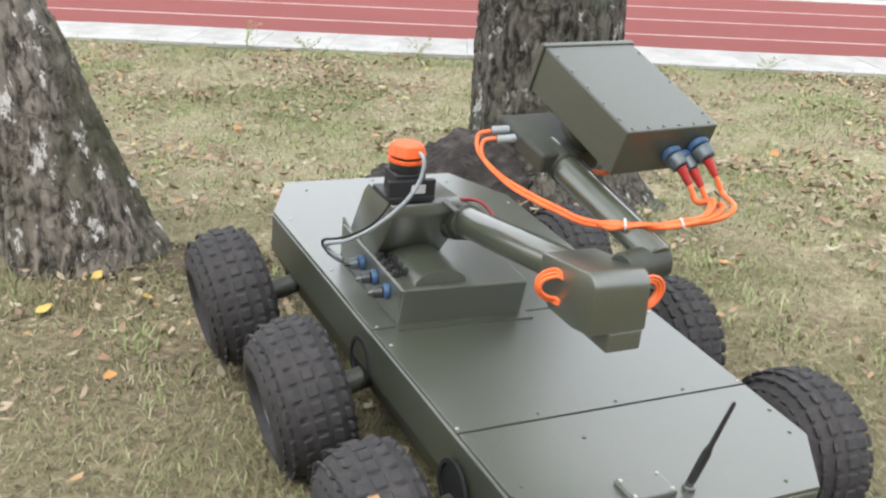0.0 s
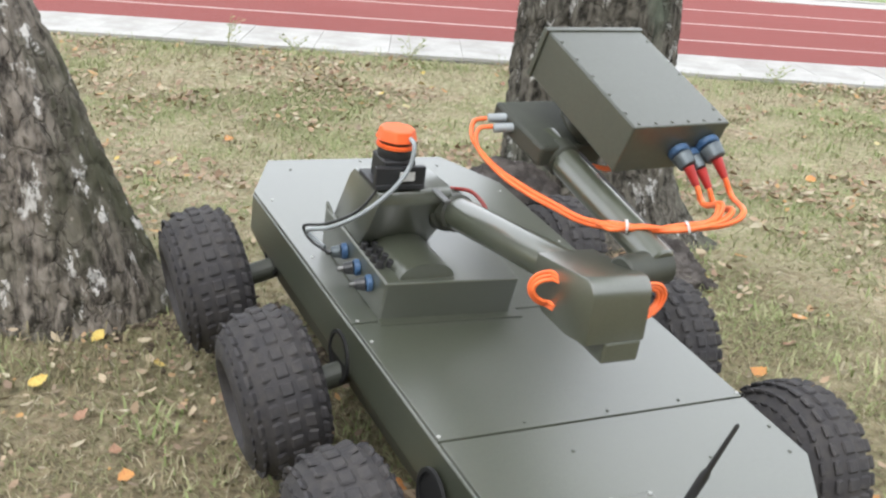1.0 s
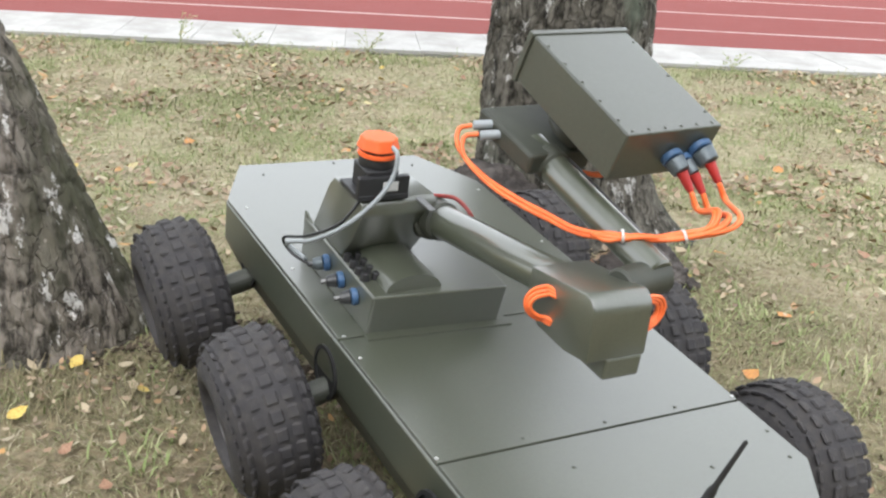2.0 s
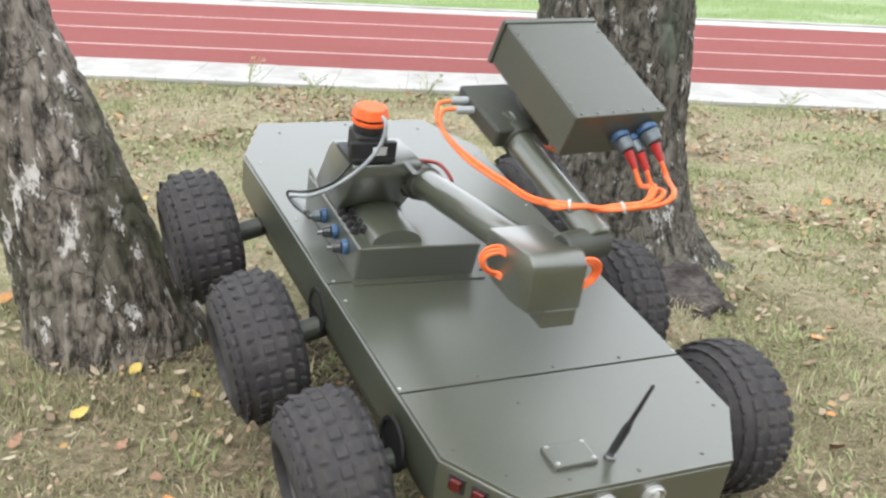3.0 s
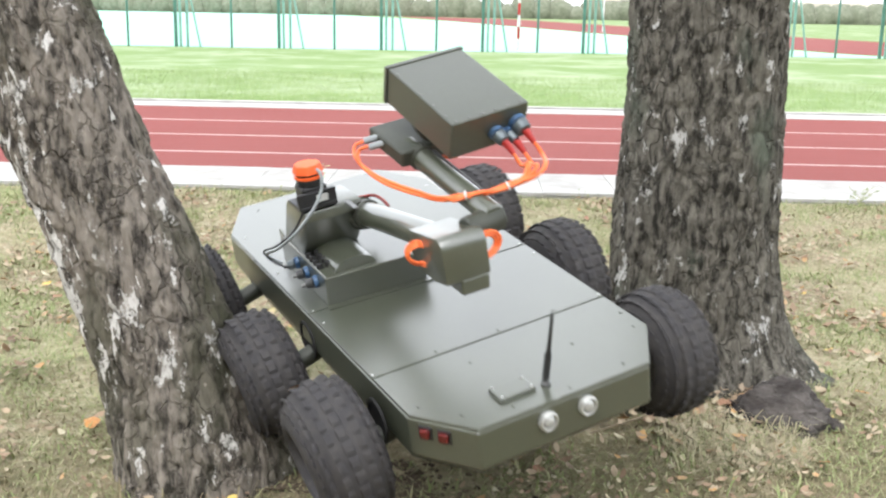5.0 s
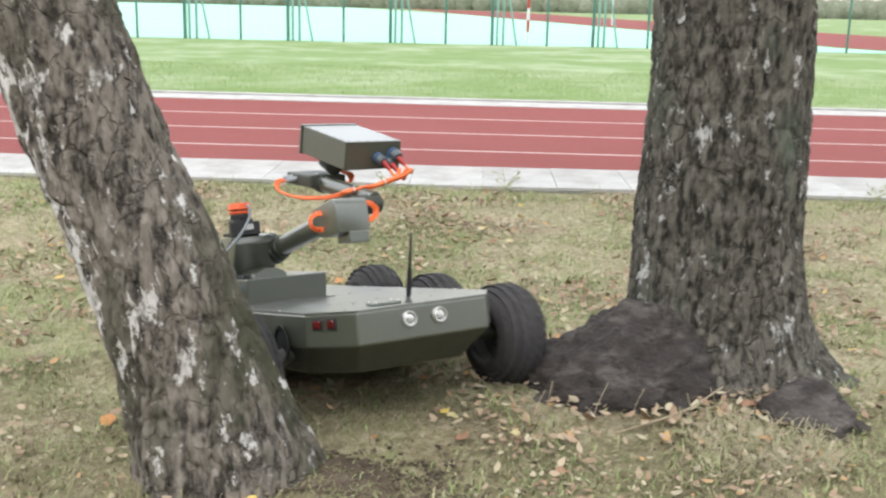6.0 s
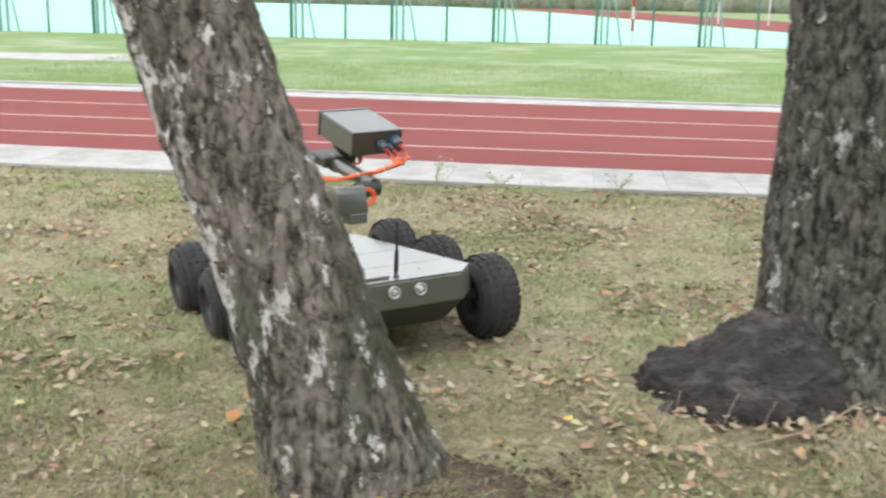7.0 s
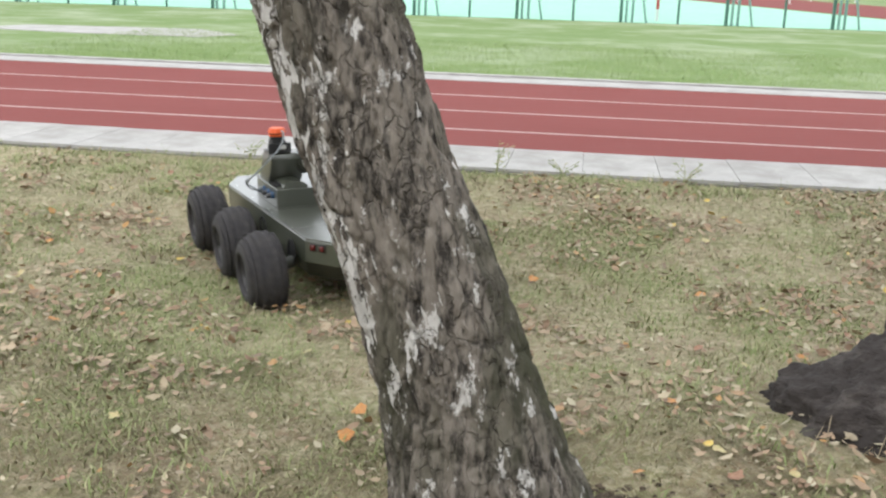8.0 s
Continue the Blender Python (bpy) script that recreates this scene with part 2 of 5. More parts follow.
def bark(name, dark, mid_, pale, white, white_from, moss, moss_from, side):
    """Furrowed bark: ridges that run up the trunk, cracked across, with pale patches and lichen."""
    m = bpy.data.materials.new(name)
    m.use_nodes = True
    n, l = m.node_tree.nodes, m.node_tree.links
    b = n["Principled BSDF"]
    b.inputs["Roughness"].default_value, b.inputs["Specular IOR Level"].default_value = 0.9, 0.2
    co = n.new("ShaderNodeTexCoord")

    def noise_(scale, stretch, detail=6, w=0.0, rough=0.6):
        mp = n.new("ShaderNodeMapping")
        mp.inputs["Scale"].default_value = stretch
        l.new(co.outputs["Object"], mp.inputs[0])
        t = n.new("ShaderNodeTexNoise")
        t.noise_dimensions = "4D"
        t.inputs["Scale"].default_value, t.inputs["Detail"].default_value = scale, detail
        t.inputs["W"].default_value, t.inputs["Roughness"].default_value = w, rough
        l.new(mp.outputs[0], t.inputs["Vector"])
        return t.outputs["Fac"]

    def step(src, lo, hi):
        r = n.new("ShaderNodeMapRange")
        r.inputs["From Min"].default_value, r.inputs["From Max"].default_value = lo, hi
        l.new(src, r.inputs["Value"])
        return r.outputs[0]

    def mix(fac, a, c):
        x = n.new("ShaderNodeMix")
        x.data_type = "RGBA"
        l.new(fac, x.inputs["Factor"])
        for s, v in (("A", a), ("B", c)):
            if isinstance(v, tuple):
                x.inputs[s].default_value = (*v, 1)
            else:
                l.new(v, x.inputs[s])
        return x.outputs["Result"]

    furrow = noise_(14, (2.5, 2.5, 0.55), 9, 1.0)
    col = mix(step(furrow, 0.43, 0.54), dark, mid_)
    wob = n.new("ShaderNodeTexNoise")
    wob.inputs["Scale"].default_value, wob.inputs["Detail"].default_value = 14, 4
    l.new(co.outputs["Object"], wob.inputs["Vector"])
    warp = n.new("ShaderNodeVectorMath")
    warp.operation = "MULTIPLY_ADD"
    l.new(wob.outputs["Color"], warp.inputs[0])
    warp.inputs[1].default_value = (0.11, 0.11, 0.16)
    l.new(co.outputs["Object"], warp.inputs[2])
    squash = n.new("ShaderNodeMapping")
    squash.inputs["Scale"].default_value = (1.15, 1.15, 0.42)
    l.new(warp.outputs[0], squash.inputs[0])
    cells = n.new("ShaderNodeTexVoronoi")
    cells.feature = "DISTANCE_TO_EDGE"
    cells.inputs["Scale"].default_value = 15
    l.new(squash.outputs[0], cells.inputs["Vector"])
    open_ = n.new("ShaderNodeMath")
    open_.operation = "MULTIPLY_ADD"
    open_.use_clamp = True
    l.new(step(noise_(6, (1, 1, 0.7), 5, 50.0), 0.38, 0.62), open_.inputs[0])
    open_.inputs[1].default_value = 0.85
    l.new(step(cells.outputs["Distance"], 0.0, 0.07), open_.inputs[2])
    crack = open_.outputs[0]
    col = mix(step(noise_(30, (1.6, 1.6, 0.8), 5, 4.0), 0.45, 0.75), col, pale)
    col = mix(step(noise_(3, (1, 1, 0.6), 4, 8.0), moss_from, moss_from + 0.16), col, moss)
    patch = n.new("ShaderNodeMath")
    patch.operation = "MULTIPLY"
    l.new(step(noise_(10.5, (1.4, 1.4, 0.85), 8, 12.0, 0.68), white_from, white_from + 0.03), patch.inputs[0])
    l.new(step(noise_(38, (1.2, 1.2, 0.7), 5, 16.0, 0.7), 0.40, 0.50), patch.inputs[1])
    col = mix(patch.outputs[0], col, white)
    flecks = step(noise_(34, (1.3, 1.3, 0.7), 4, 44.0, 0.6), 0.66, 0.70)
    col = mix(flecks, col, pale)
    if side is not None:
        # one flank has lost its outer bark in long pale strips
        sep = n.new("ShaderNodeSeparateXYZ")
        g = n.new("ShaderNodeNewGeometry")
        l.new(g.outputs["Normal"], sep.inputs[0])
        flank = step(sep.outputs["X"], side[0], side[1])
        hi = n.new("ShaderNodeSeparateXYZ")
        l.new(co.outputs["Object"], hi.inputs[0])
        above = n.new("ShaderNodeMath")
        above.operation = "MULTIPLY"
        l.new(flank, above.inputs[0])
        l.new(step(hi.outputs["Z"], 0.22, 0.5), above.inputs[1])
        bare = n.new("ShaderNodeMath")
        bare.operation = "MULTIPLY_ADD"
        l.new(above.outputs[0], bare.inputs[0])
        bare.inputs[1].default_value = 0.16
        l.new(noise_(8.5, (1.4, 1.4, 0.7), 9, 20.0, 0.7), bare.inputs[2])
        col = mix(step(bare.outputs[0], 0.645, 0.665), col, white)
    col = mix(crack, tuple(0.45 * a + 0.55 * c for a, c in zip(dark, mid_)), col)
    l.new(col, b.inputs["Base Color"])
    u = n.new("ShaderNodeBump")
    u.inputs["Strength"].default_value, u.inputs["Distance"].default_value = 1.0, 0.018
    ad = n.new("ShaderNodeMath")
    ad.operation = "MULTIPLY_ADD"
    l.new(noise_(45, (1.4, 1.4, 0.7), 5, 30.0), ad.inputs[0])
    ad.inputs[1].default_value = 0.5
    both = n.new("ShaderNodeMath")
    both.operation = "MULTIPLY_ADD"
    l.new(crack, both.inputs[0])
    both.inputs[1].default_value = 0.45
    l.new(furrow, both.inputs[2])
    l.new(both.outputs[0], ad.inputs[2])
    l.new(ad.outputs[0], u.inputs["Height"])
    l.new(u.outputs[0], b.inputs["Normal"])
    return m


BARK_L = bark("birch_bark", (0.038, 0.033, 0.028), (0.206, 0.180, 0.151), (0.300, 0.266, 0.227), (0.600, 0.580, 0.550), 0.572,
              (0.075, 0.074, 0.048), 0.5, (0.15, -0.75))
BARK_R = bark("old_birch_bark", (0.021, 0.019, 0.015), (0.110, 0.101, 0.083), (0.205, 0.187, 0.158), (0.44, 0.43, 0.41), 0.585,
              (0.105, 0.122, 0.094), 0.56, None)


# ---------------------------------------------------------------- mesh helpers
def part(name, bm, mat, parent=None, label="", smooth=None):
    me = bpy.data.meshes.new(name)
    bm.normal_update()
    bm.to_mesh(me)
    bm.free()
    for m in (mat if isinstance(mat, (list, tuple)) else (mat,)):
        me.materials.append(m)
    if smooth is not None:
        me.shade_smooth()
        if smooth < 180:
            me.set_sharp_from_angle(angle=radians(smooth))
    ob = new(name, me)
    ob.parent = parent
    if label:
        tagged(ob, label)
    return ob


def add(bm, other, m=Matrix()):
    """Join one bmesh into another."""
    other.transform(m)
    me = bpy.data.meshes.new("tmp")
    other.to_mesh(me)
    other.free()
    bm.from_mesh(me)
    bpy.data.meshes.remove(me)
    return bm


def box(size, at=(0, 0, 0), bevel=0.0, seg=2, turn=Matrix()):
    bm = bmesh.new()
    bmesh.ops.create_cube(bm, size=1.0, matrix=Matrix.Diagonal((*size, 1)))
    if bevel:
        bmesh.ops.bevel(bm, geom=bm.edges[:], offset=bevel, segments=seg, affect="EDGES", profile=0.5)
    bm.transform(Matrix.Translation(at) @ turn)
    return bm


def lathe(profile, seg=32, closed=False):
    """Turn a profile of (radius, height) about z."""
    bm = bmesh.new()
    rings = [[bm.verts.new((r * math.cos(6.28318 * i / seg), r * math.sin(6.28318 * i / seg), z)) for i in range(seg)] for r, z in profile]
    pairs = list(zip(rings, rings[1:])) + ([(rings[-1], rings[0])] if closed else [])
    for a, b in pairs:
        for i in range(seg):
            j = (i + 1) % seg
            bm.faces.new((a[i], a[j], b[j], b[i]))
    if not closed:
        if profile[0][0] > 1e-4:
            bm.faces.new(rings[0][::-1])
        if profile[-1][0] > 1e-4:
            bm.faces.new(rings[-1])
    bmesh.ops.remove_doubles(bm, verts=bm.verts[:], dist=1e-5)
    return bm


def along(a, b):
    """The pose at a whose z axis points at b, and the length."""
    a, b = Vector(a), Vector(b)
    return Matrix.Translation(a) @ (b - a).to_track_quat("Z", "Y").to_matrix().to_4x4(), (b - a).length


def rod(a, b, r, r2=None, seg=20, edge=0.0):
    m, n = along(a, b)
    r2 = r if r2 is None else r2
    e = edge or min(r, r2) * 0.12
    bm = lathe([(r - e, 0), (r, e), (r2, n - e), (r2 - e, n)], seg)
    bm.transform(m)
    return bm


def curve_points(pts, steps=6):
    """A smooth line through the points."""
    p = [Vector(q) for q in pts]
    p = [p[0] * 2 - p[1]] + p + [p[-1] * 2 - p[-2]]
    out = []
    for i in range(1, len(p) - 2):
        for k in range(steps):
            t = k / steps
            a, b, c, d = p[i - 1:i + 3]
            out.append(0.5 * ((2 * b) + (c - a) * t + (2 * a - 5 * b + 4 * c - d) * t * t + (3 * b - a - 3 * c + d) * t ** 3))
    return out + [p[-2]]


def tube(pts, r, seg=8, steps=6):
    line = curve_points(pts, steps)
    bm = bmesh.new()
    rings = []
    side = None
    for i, q in enumerate(line):
        d = (line[min(i + 1, len(line) - 1)] - line[max(i - 1, 0)]).normalized()
        side = d.orthogonal() if side is None else (side - d * side.dot(d))
        side.normalize()
        up = d.cross(side)
        rings.append([bm.verts.new(q + r * (math.cos(6.28318 * k / seg) * side + math.sin(6.28318 * k / seg) * up)) for k in range(seg)])
    for a, b in zip(rings, rings[1:]):
        for k in range(seg):
            bm.faces.new((a[k], a[(k + 1) % seg], b[(k + 1) % seg], b[k]))
    bm.faces.new(rings[0][::-1])
    bm.faces.new(rings[-1])
    return bm


def prism(outline, z0, z1, bevel=0.0):
    bm = bmesh.new()
    lo = [bm.verts.new((x, y, z0)) for x, y in outline]
    hi = [bm.verts.new((x, y, z1)) for x, y in outline]
    n = len(outline)
    bm.faces.new(lo[::-1])
    bm.faces.new(hi)
    for i in range(n):
        bm.faces.new((lo[i], lo[(i + 1) % n], hi[(i + 1) % n], hi[i]))
    bmesh.ops.recalc_face_normals(bm, faces=bm.faces[:])
    if bevel:
        bmesh.ops.bevel(bm, geom=bm.edges[:], offset=bevel, segments=2, affect="EDGES", profile=0.5)
    return bm


def from_lists(name, verts, faces, mat, parent=None):
    me = bpy.data.meshes.new(name)
    me.from_pydata(verts, [], faces)
    me.materials.append(mat)
    ob = new(name, me)
    ob.parent = parent
    return ob


# ---------------------------------------------------------------- ground, track, court
GRASS_EDGE, TRACK_NEAR, TRACK_FAR, LAWN_EDGE = -2.03, -1.175, 3.72, 4.52


def ground_height(x, y):
    """The turf: low bumps, a slight rise between the two trees, a drop at the slabs."""
    if y > GRASS_EDGE - 0.02:
        return -0.06 if y < LAWN_EDGE + 0.02 else 0.0
    h = 0.012 * noise.noise((x * 1.1, y * 1.1, 0)) + 0.008 * noise.noise((x * 4, y * 4, 5)) + 0.004 * noise.noise((x * 13, y * 13, 9))
    fade = min(1.0, max(0.0, (14 - abs(x)) / 4)) * min(1.0, max(0.0, (y + 16) / 3))
    rise = 0.05 * math.exp(-((x - 0.05) ** 2 + (y + 5.9) ** 2) / 0.35)
    roots = 0.05 * math.exp(-((x + 0.66) ** 2 + (y + 6.45) ** 2) / 0.16) + 0.06 * math.exp(-((x - 0.78) ** 2 + (y + 5.5) ** 2) / 0.3)
    hollow = -0.10 * math.exp(-((x + 0.9) / 1.7) ** 2 - ((y + 4.2) / 0.95) ** 2)
    return (h + rise + roots + hollow) * fade


def build_ground():
    near_x = [-7 + 0.07 * i for i in range(201)]
    far_x = [-900, -400, -150, -60, -30, -18, -12, -9]
    xs = far_x + near_x + [-v for v in far_x[::-1]]
    near_y = [-9.6 + 0.07 * i for i in range(111)]
    ys = [-600, -200, -60, -30, -18, -13, -11] + [v for v in near_y if v < GRASS_EDGE - 0.03] + \
         [GRASS_EDGE - 0.02, GRASS_EDGE + 0.02, 0, LAWN_EDGE - 0.02, LAWN_EDGE + 0.03, 7, 12, 18, 24, 30, 45, 70, 120, 250, 900]
    verts = [(x, y, ground_height(x, y)) for y in ys for x in xs]
    w = len(xs)
    faces = [(j * w + i, j * w + i + 1, (j + 1) * w + i + 1, (j + 1) * w + i) for j in range(len(ys) - 1) for i in range(w - 1)]
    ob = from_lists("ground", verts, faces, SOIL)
    ob.data.materials.append(LAWN)
    for p in ob.data.polygons:
        p.material_index = 1 if p.center.y > LAWN_EDGE - 0.5 else 0
        p.use_smooth = True
    return tagged(ob, "dry patchy turf with bare soil and a green lawn beyond", "ground", kind="structure")


def flat_sheet(name, x0, x1, y0, y1, z, mat, label, category, thick=0.05):
    bm = box((x1 - x0, y1 - y0, thick), ((x0 + x1) / 2, (y0 + y1) / 2, z - thick / 2), 0.004, 1)
    ob = part(name, bm, mat)
    return tagged(ob, label, category, kind="structure")


def build_track():
    flat_sheet("road_track", -120, 120, TRACK_NEAR + 0.003, TRACK_FAR - 0.003, 0.012, TARTAN, "red rubber running track with white lane lines", "running track", 0.06)
    for i, y in enumerate((-0.24, 0.94, 2.21)):
        flat_sheet("trim_lane_line", -120, 120, y - 0.022, y + 0.022, 0.016, LINE, "thin white painted lane line on red track", "lane line", 0.008)
    flat_sheet("pavement_far", -120, 120, TRACK_FAR, 4.24, 0.02, SLAB, "pale concrete strip along far edge of track", "pavement", 0.07)
    flat_sheet("trim_gutter", -120, 120, 4.243, 4.40, -0.01, KERB_DARK, "dark weathered gutter beside lawn", "gutter", 0.04)
    flat_sheet("trim_lawn_kerb", -120, 120, 4.403, LAWN_EDGE, 0.03, SLAB, "narrow pale concrete kerb at lawn edge", "kerb", 0.08)
    # near edge: pale concrete slabs on a weathered footing, darkened as their edge shadow
    base = flat_sheet("pavement_near", -120, 120, GRASS_EDGE, TRACK_NEAR, 0.004, KERB_DARK, "concrete bed under pale slabs, edge shadow in its dark colour", "pavement", 0.09)
    for x0, x1 in ((-120, -9), (9.0, 120)):
        flat_sheet("pavement_end", x0, x1 - 0.006, GRASS_EDGE + 0.012, TRACK_NEAR - 0.004, 0.03, SLAB, "pale concrete slabs beside track", "pavement", 0.022)
    sm = None
    for i in range(36):
        if sm is None:
            bm = box((0.4985, TRACK_NEAR - GRASS_EDGE - 0.016, 0.024), (0, 0, 0), 0.002, 1)
            ob = part("slab", bm, SLAB, base)
            sm = ob.data
        else:
            ob = new("slab", sm)
            ob.parent = base
        ob.location = (-8.75 + 0.5 * i, (GRASS_EDGE + TRACK_NEAR) / 2 + 0.004, 0.019 + 0.003 * math.sin(i * 7.3))


def build_court():
    bm = prism([(-70, 17.9), (13.5, 23.6), (11.8, 27), (7.8, 47), (-1.8, 94), (-20, 150), (-160, 150)], -0.02, 0.008)
    tagged(part("court_surface", bm, COURT), "mint green hard court surface behind fence", "sports court", kind="structure")
    bm = prism([(14.2, 23.7), (24, 24.4), (19, 50), (4, 140), (-12, 150), (-1.2, 94), (8.4, 47), (12.4, 27)], -0.02, 0.008)
    tagged(part("road_far_track", bm, TARTAN), "distant red running track behind court", "running track", kind="structure")


def build_far():
    bm = bmesh.new()
    for i in range(70):
        x = -120 + i * 2.6
        h = 2.2 + 1.2 * noise.noise((i * 0.7, 0, 0))
        b = bmesh.new()
        bmesh.ops.create_icosphere(b, subdivisions=2, radius=1)
        for v in b.verts:
            v.co *= 1 + 0.35 * noise.noise(v.co * 2 + Vector((i * 3, 0, 0)))
        add(bm, b, Matrix.Translation((x, 152 + 3 * noise.noise((i, 5, 0)), h * 0.4)) @ Matrix.Diagonal((2.2, 2, h, 1)))
    tagged(part("far_hedge", bm, HEDGE_HAZE, smooth=180), "hedge along far side of sports ground, haze painted into its colour", "hedge", kind="stuff")
    # added out of view behind the camera: blocks low sky from front-facing surfaces
    bm = bmesh.new()
    for i in range(46):
        b = bmesh.new()
        bmesh.ops.create_icosphere(b, subdivisions=3, radius=1)
        for v in b.verts:
            v.co *= 1 + 0.3 * noise.noise(v.co * 2 + Vector((i * 3, 7, 0))) + 0.15 * noise.noise(v.co * 6 + Vector((0, i * 3, 0)))
        add(bm, b, Matrix.Translation((-56 + i * 2.5, -25 + 3 * noise.noise((i * 1.7, 2, 0)), 3.6)) @ Matrix.Diagonal((2.4, 2.4, 4.6 + 1.2 * noise.noise((i * 0.9, 4, 0)), 1)))
    tagged(part("unseen_tree_belt", bm, BELT_DARK, smooth=180), "unseen dark tree belt added behind the camera to darken reflections", "trees", kind="stuff")
    tagged(part("wall_far", box((90, 0.5, 3.2), (62, 158, 1.6), 0.05, 1), WALL), "cream boundary wall far behind the track", "wall", kind="structure")


def build_fence():
    fence = tagged(new("court_fence"), "tall green steel fence posts with braces round court", "fence")

    def fy(x):
        return 22.59 + 0.068 * x
    fence.location = (0, fy(0), 0)
    first = {}

    def piece(name, bm_make, mat, x, y, key):
        if key not in first:
            ob = part(name, bm_make(), mat, fence)
            first[key] = ob.data
        else:
            ob = new(name, first[key])
            ob.parent = fence
        ob.location = (x, y - fy(0), 0)
        return ob
    xs = [-2.62 + 3.0 * k for k in range(-6, 8)]
    for x in xs:
        piece("post", lambda: box((0.09, 0.09, 3.6), (0, 0, 1.75), 0.01, 1), POST, x - 0.13, fy(x) + 0.05, "a")
        piece("pale_post", lambda: box((0.07, 0.07, 3.6), (0, 0, 1.75), 0.01, 1), POST_PALE, x + 0.02, fy(x), "b")
        piece("pale_post", lambda: box((0.07, 0.07, 3.6), (0, 0, 1.75), 0.01, 1), POST_PALE, x + 0.2, fy(x) + 0.1, "b")
        piece("brace", lambda: rod((0.6, 0, 0), (0.16, 0, 2.4), 0.03, seg=8), POST_PALE, x, fy(x), "c")
        piece("thin_post", lambda: rod((0, 0, 0), (0, 0, 3.5), 0.035, seg=8), POST, x + 1.5, fy(x + 1.5), "d")
    for z in (1.75, 3.45):
        bm = rod((-20.7, fy(-20.7) - fy(0), z), (21, fy(21) - fy(0), z), 0.025, seg=8)
        part("rail", bm, POST_PALE, fence)


def striped_pole():
    pole = tagged(new("striped_pole"), "thin red and white striped pole behind fence", "pole")
    pole.location = (1.37, 24.3, 0)
    for k in range(9):
        part("band", rod((0, 0, 0.36 * k), (0, 0, 0.36 * (k + 1)), 0.045, seg=12), RED if k % 2 else WHITEPL, pole)


def far_goals():
    for x, y in ((9.5, 58), (16, 70)):
        goal = tagged(new("far_goal"), "small white goal frame far behind track", "goal frame")
        goal.location = (x, y, 0)
        for dx in (-1.5, 1.5):
            part("upright", rod((dx, 0, 0), (dx, 0, 2.0), 0.05, seg=8), WHITEPL, goal)
        part("crossbar", rod((-1.5, 0, 2.0), (1.5, 0, 2.0), 0.05, seg=8), WHITEPL, goal)


build_ground()
build_track()
build_court()
build_far()
build_fence()
striped_pole()
far_goals()


# ---------------------------------------------------------------- trees
def trunk_mesh(rows, lobes, lobe_size, seed, plates=4.6, relief=0.012, fine_to=1.75, seg=168):
    """rows: (z, x, y, radius). Root lobes spread at the foot; plates of bark stand proud of the furrows."""
    zs = [r[0] for r in rows]
    cols = [np.array([r[k] for r in rows]) for k in (1, 2, 3)]
    levels = list(np.arange(-0.12, fine_to, 0.009)) + list(np.arange(fine_to, zs[-1] + 0.01, 0.12))
    verts, faces = [], []
    for z in levels:
        x, y, r = (float(np.interp(z, zs, c)) for c in cols)
        foot = math.exp(-max(z, 0) / 0.11)
        for k in range(seg):
            a = 6.283185 * k / seg
            ca, sa = math.cos(a), math.sin(a)
            lobe = sum(s * math.exp(-((math.atan2(math.sin(a - c), math.cos(a - c))) / w) ** 2) for c, w, s in lobes)
            rr = r * (1 + lobe_size * foot * lobe)
            q = Vector((ca * 2.6, sa * 2.6, z * 2.0 + seed))
            rr *= 1 + 0.05 * noise.noise(q * 0.9)
            wx = 0.55 * noise.noise(Vector((ca * 3, sa * 3, z * 6 + seed)))
            wz = 0.8 * noise.noise(Vector((ca * 4, sa * 4, z * 7 + seed + 30)))
            cell = Vector((ca * plates + wx, sa * plates + wx, z * plates * 1.7 + wz + seed))
            d = noise.voronoi(cell)[0]
            plate = min(1.0, (d[1] - d[0]) * 5.0)
            fine = noise.voronoi(cell * 2.3)[0]
            rr += relief * (plate - 0.7) + 0.3 * relief * min(1.0, (fine[1] - fine[0]) * 2.5)
            rr += 0.005 * noise.noise(Vector((ca * 9, sa * 9, z * 16 + seed))) + 0.003 * noise.noise(Vector((ca * 40, sa * 40, z * 60)))
            verts.append((x + rr * ca, y + rr * sa, z))
    for j in range(len(levels) - 1):
        for k in range(seg):
            k2 = (k + 1) % seg
            faces.append((j * seg + k, j * seg + k2, (j + 1) * seg + k2, (j + 1) * seg + k))
    return verts, faces


def limb(bm, a, b, r0, r1, sag=0.2):
    a, b = Vector(a), Vector(b)
    mid = (a + b) / 2 + Vector((0, 0, sag))
    line = curve_points([a, mid, b], 5)
    rings = []
    for i, q in enumerate(line):
        d = (line[min(i + 1, len(line) - 1)] - line[max(i - 1, 0)]).normalized()
        s = d.orthogonal().normalized()
        u = d.cross(s)
        r = r0 + (r1 - r0) * i / (len(line) - 1)
        rings.append([bm.verts.new(q + r * (math.cos(1.0472 * k) * s + math.sin(1.0472 * k) * u)) for k in range(6)])
    for p, n in zip(rings, rings[1:]):
        for k in range(6):
            bm.faces.new((p[k], p[(k + 1) % 6], n[(k + 1) % 6], n[k]))


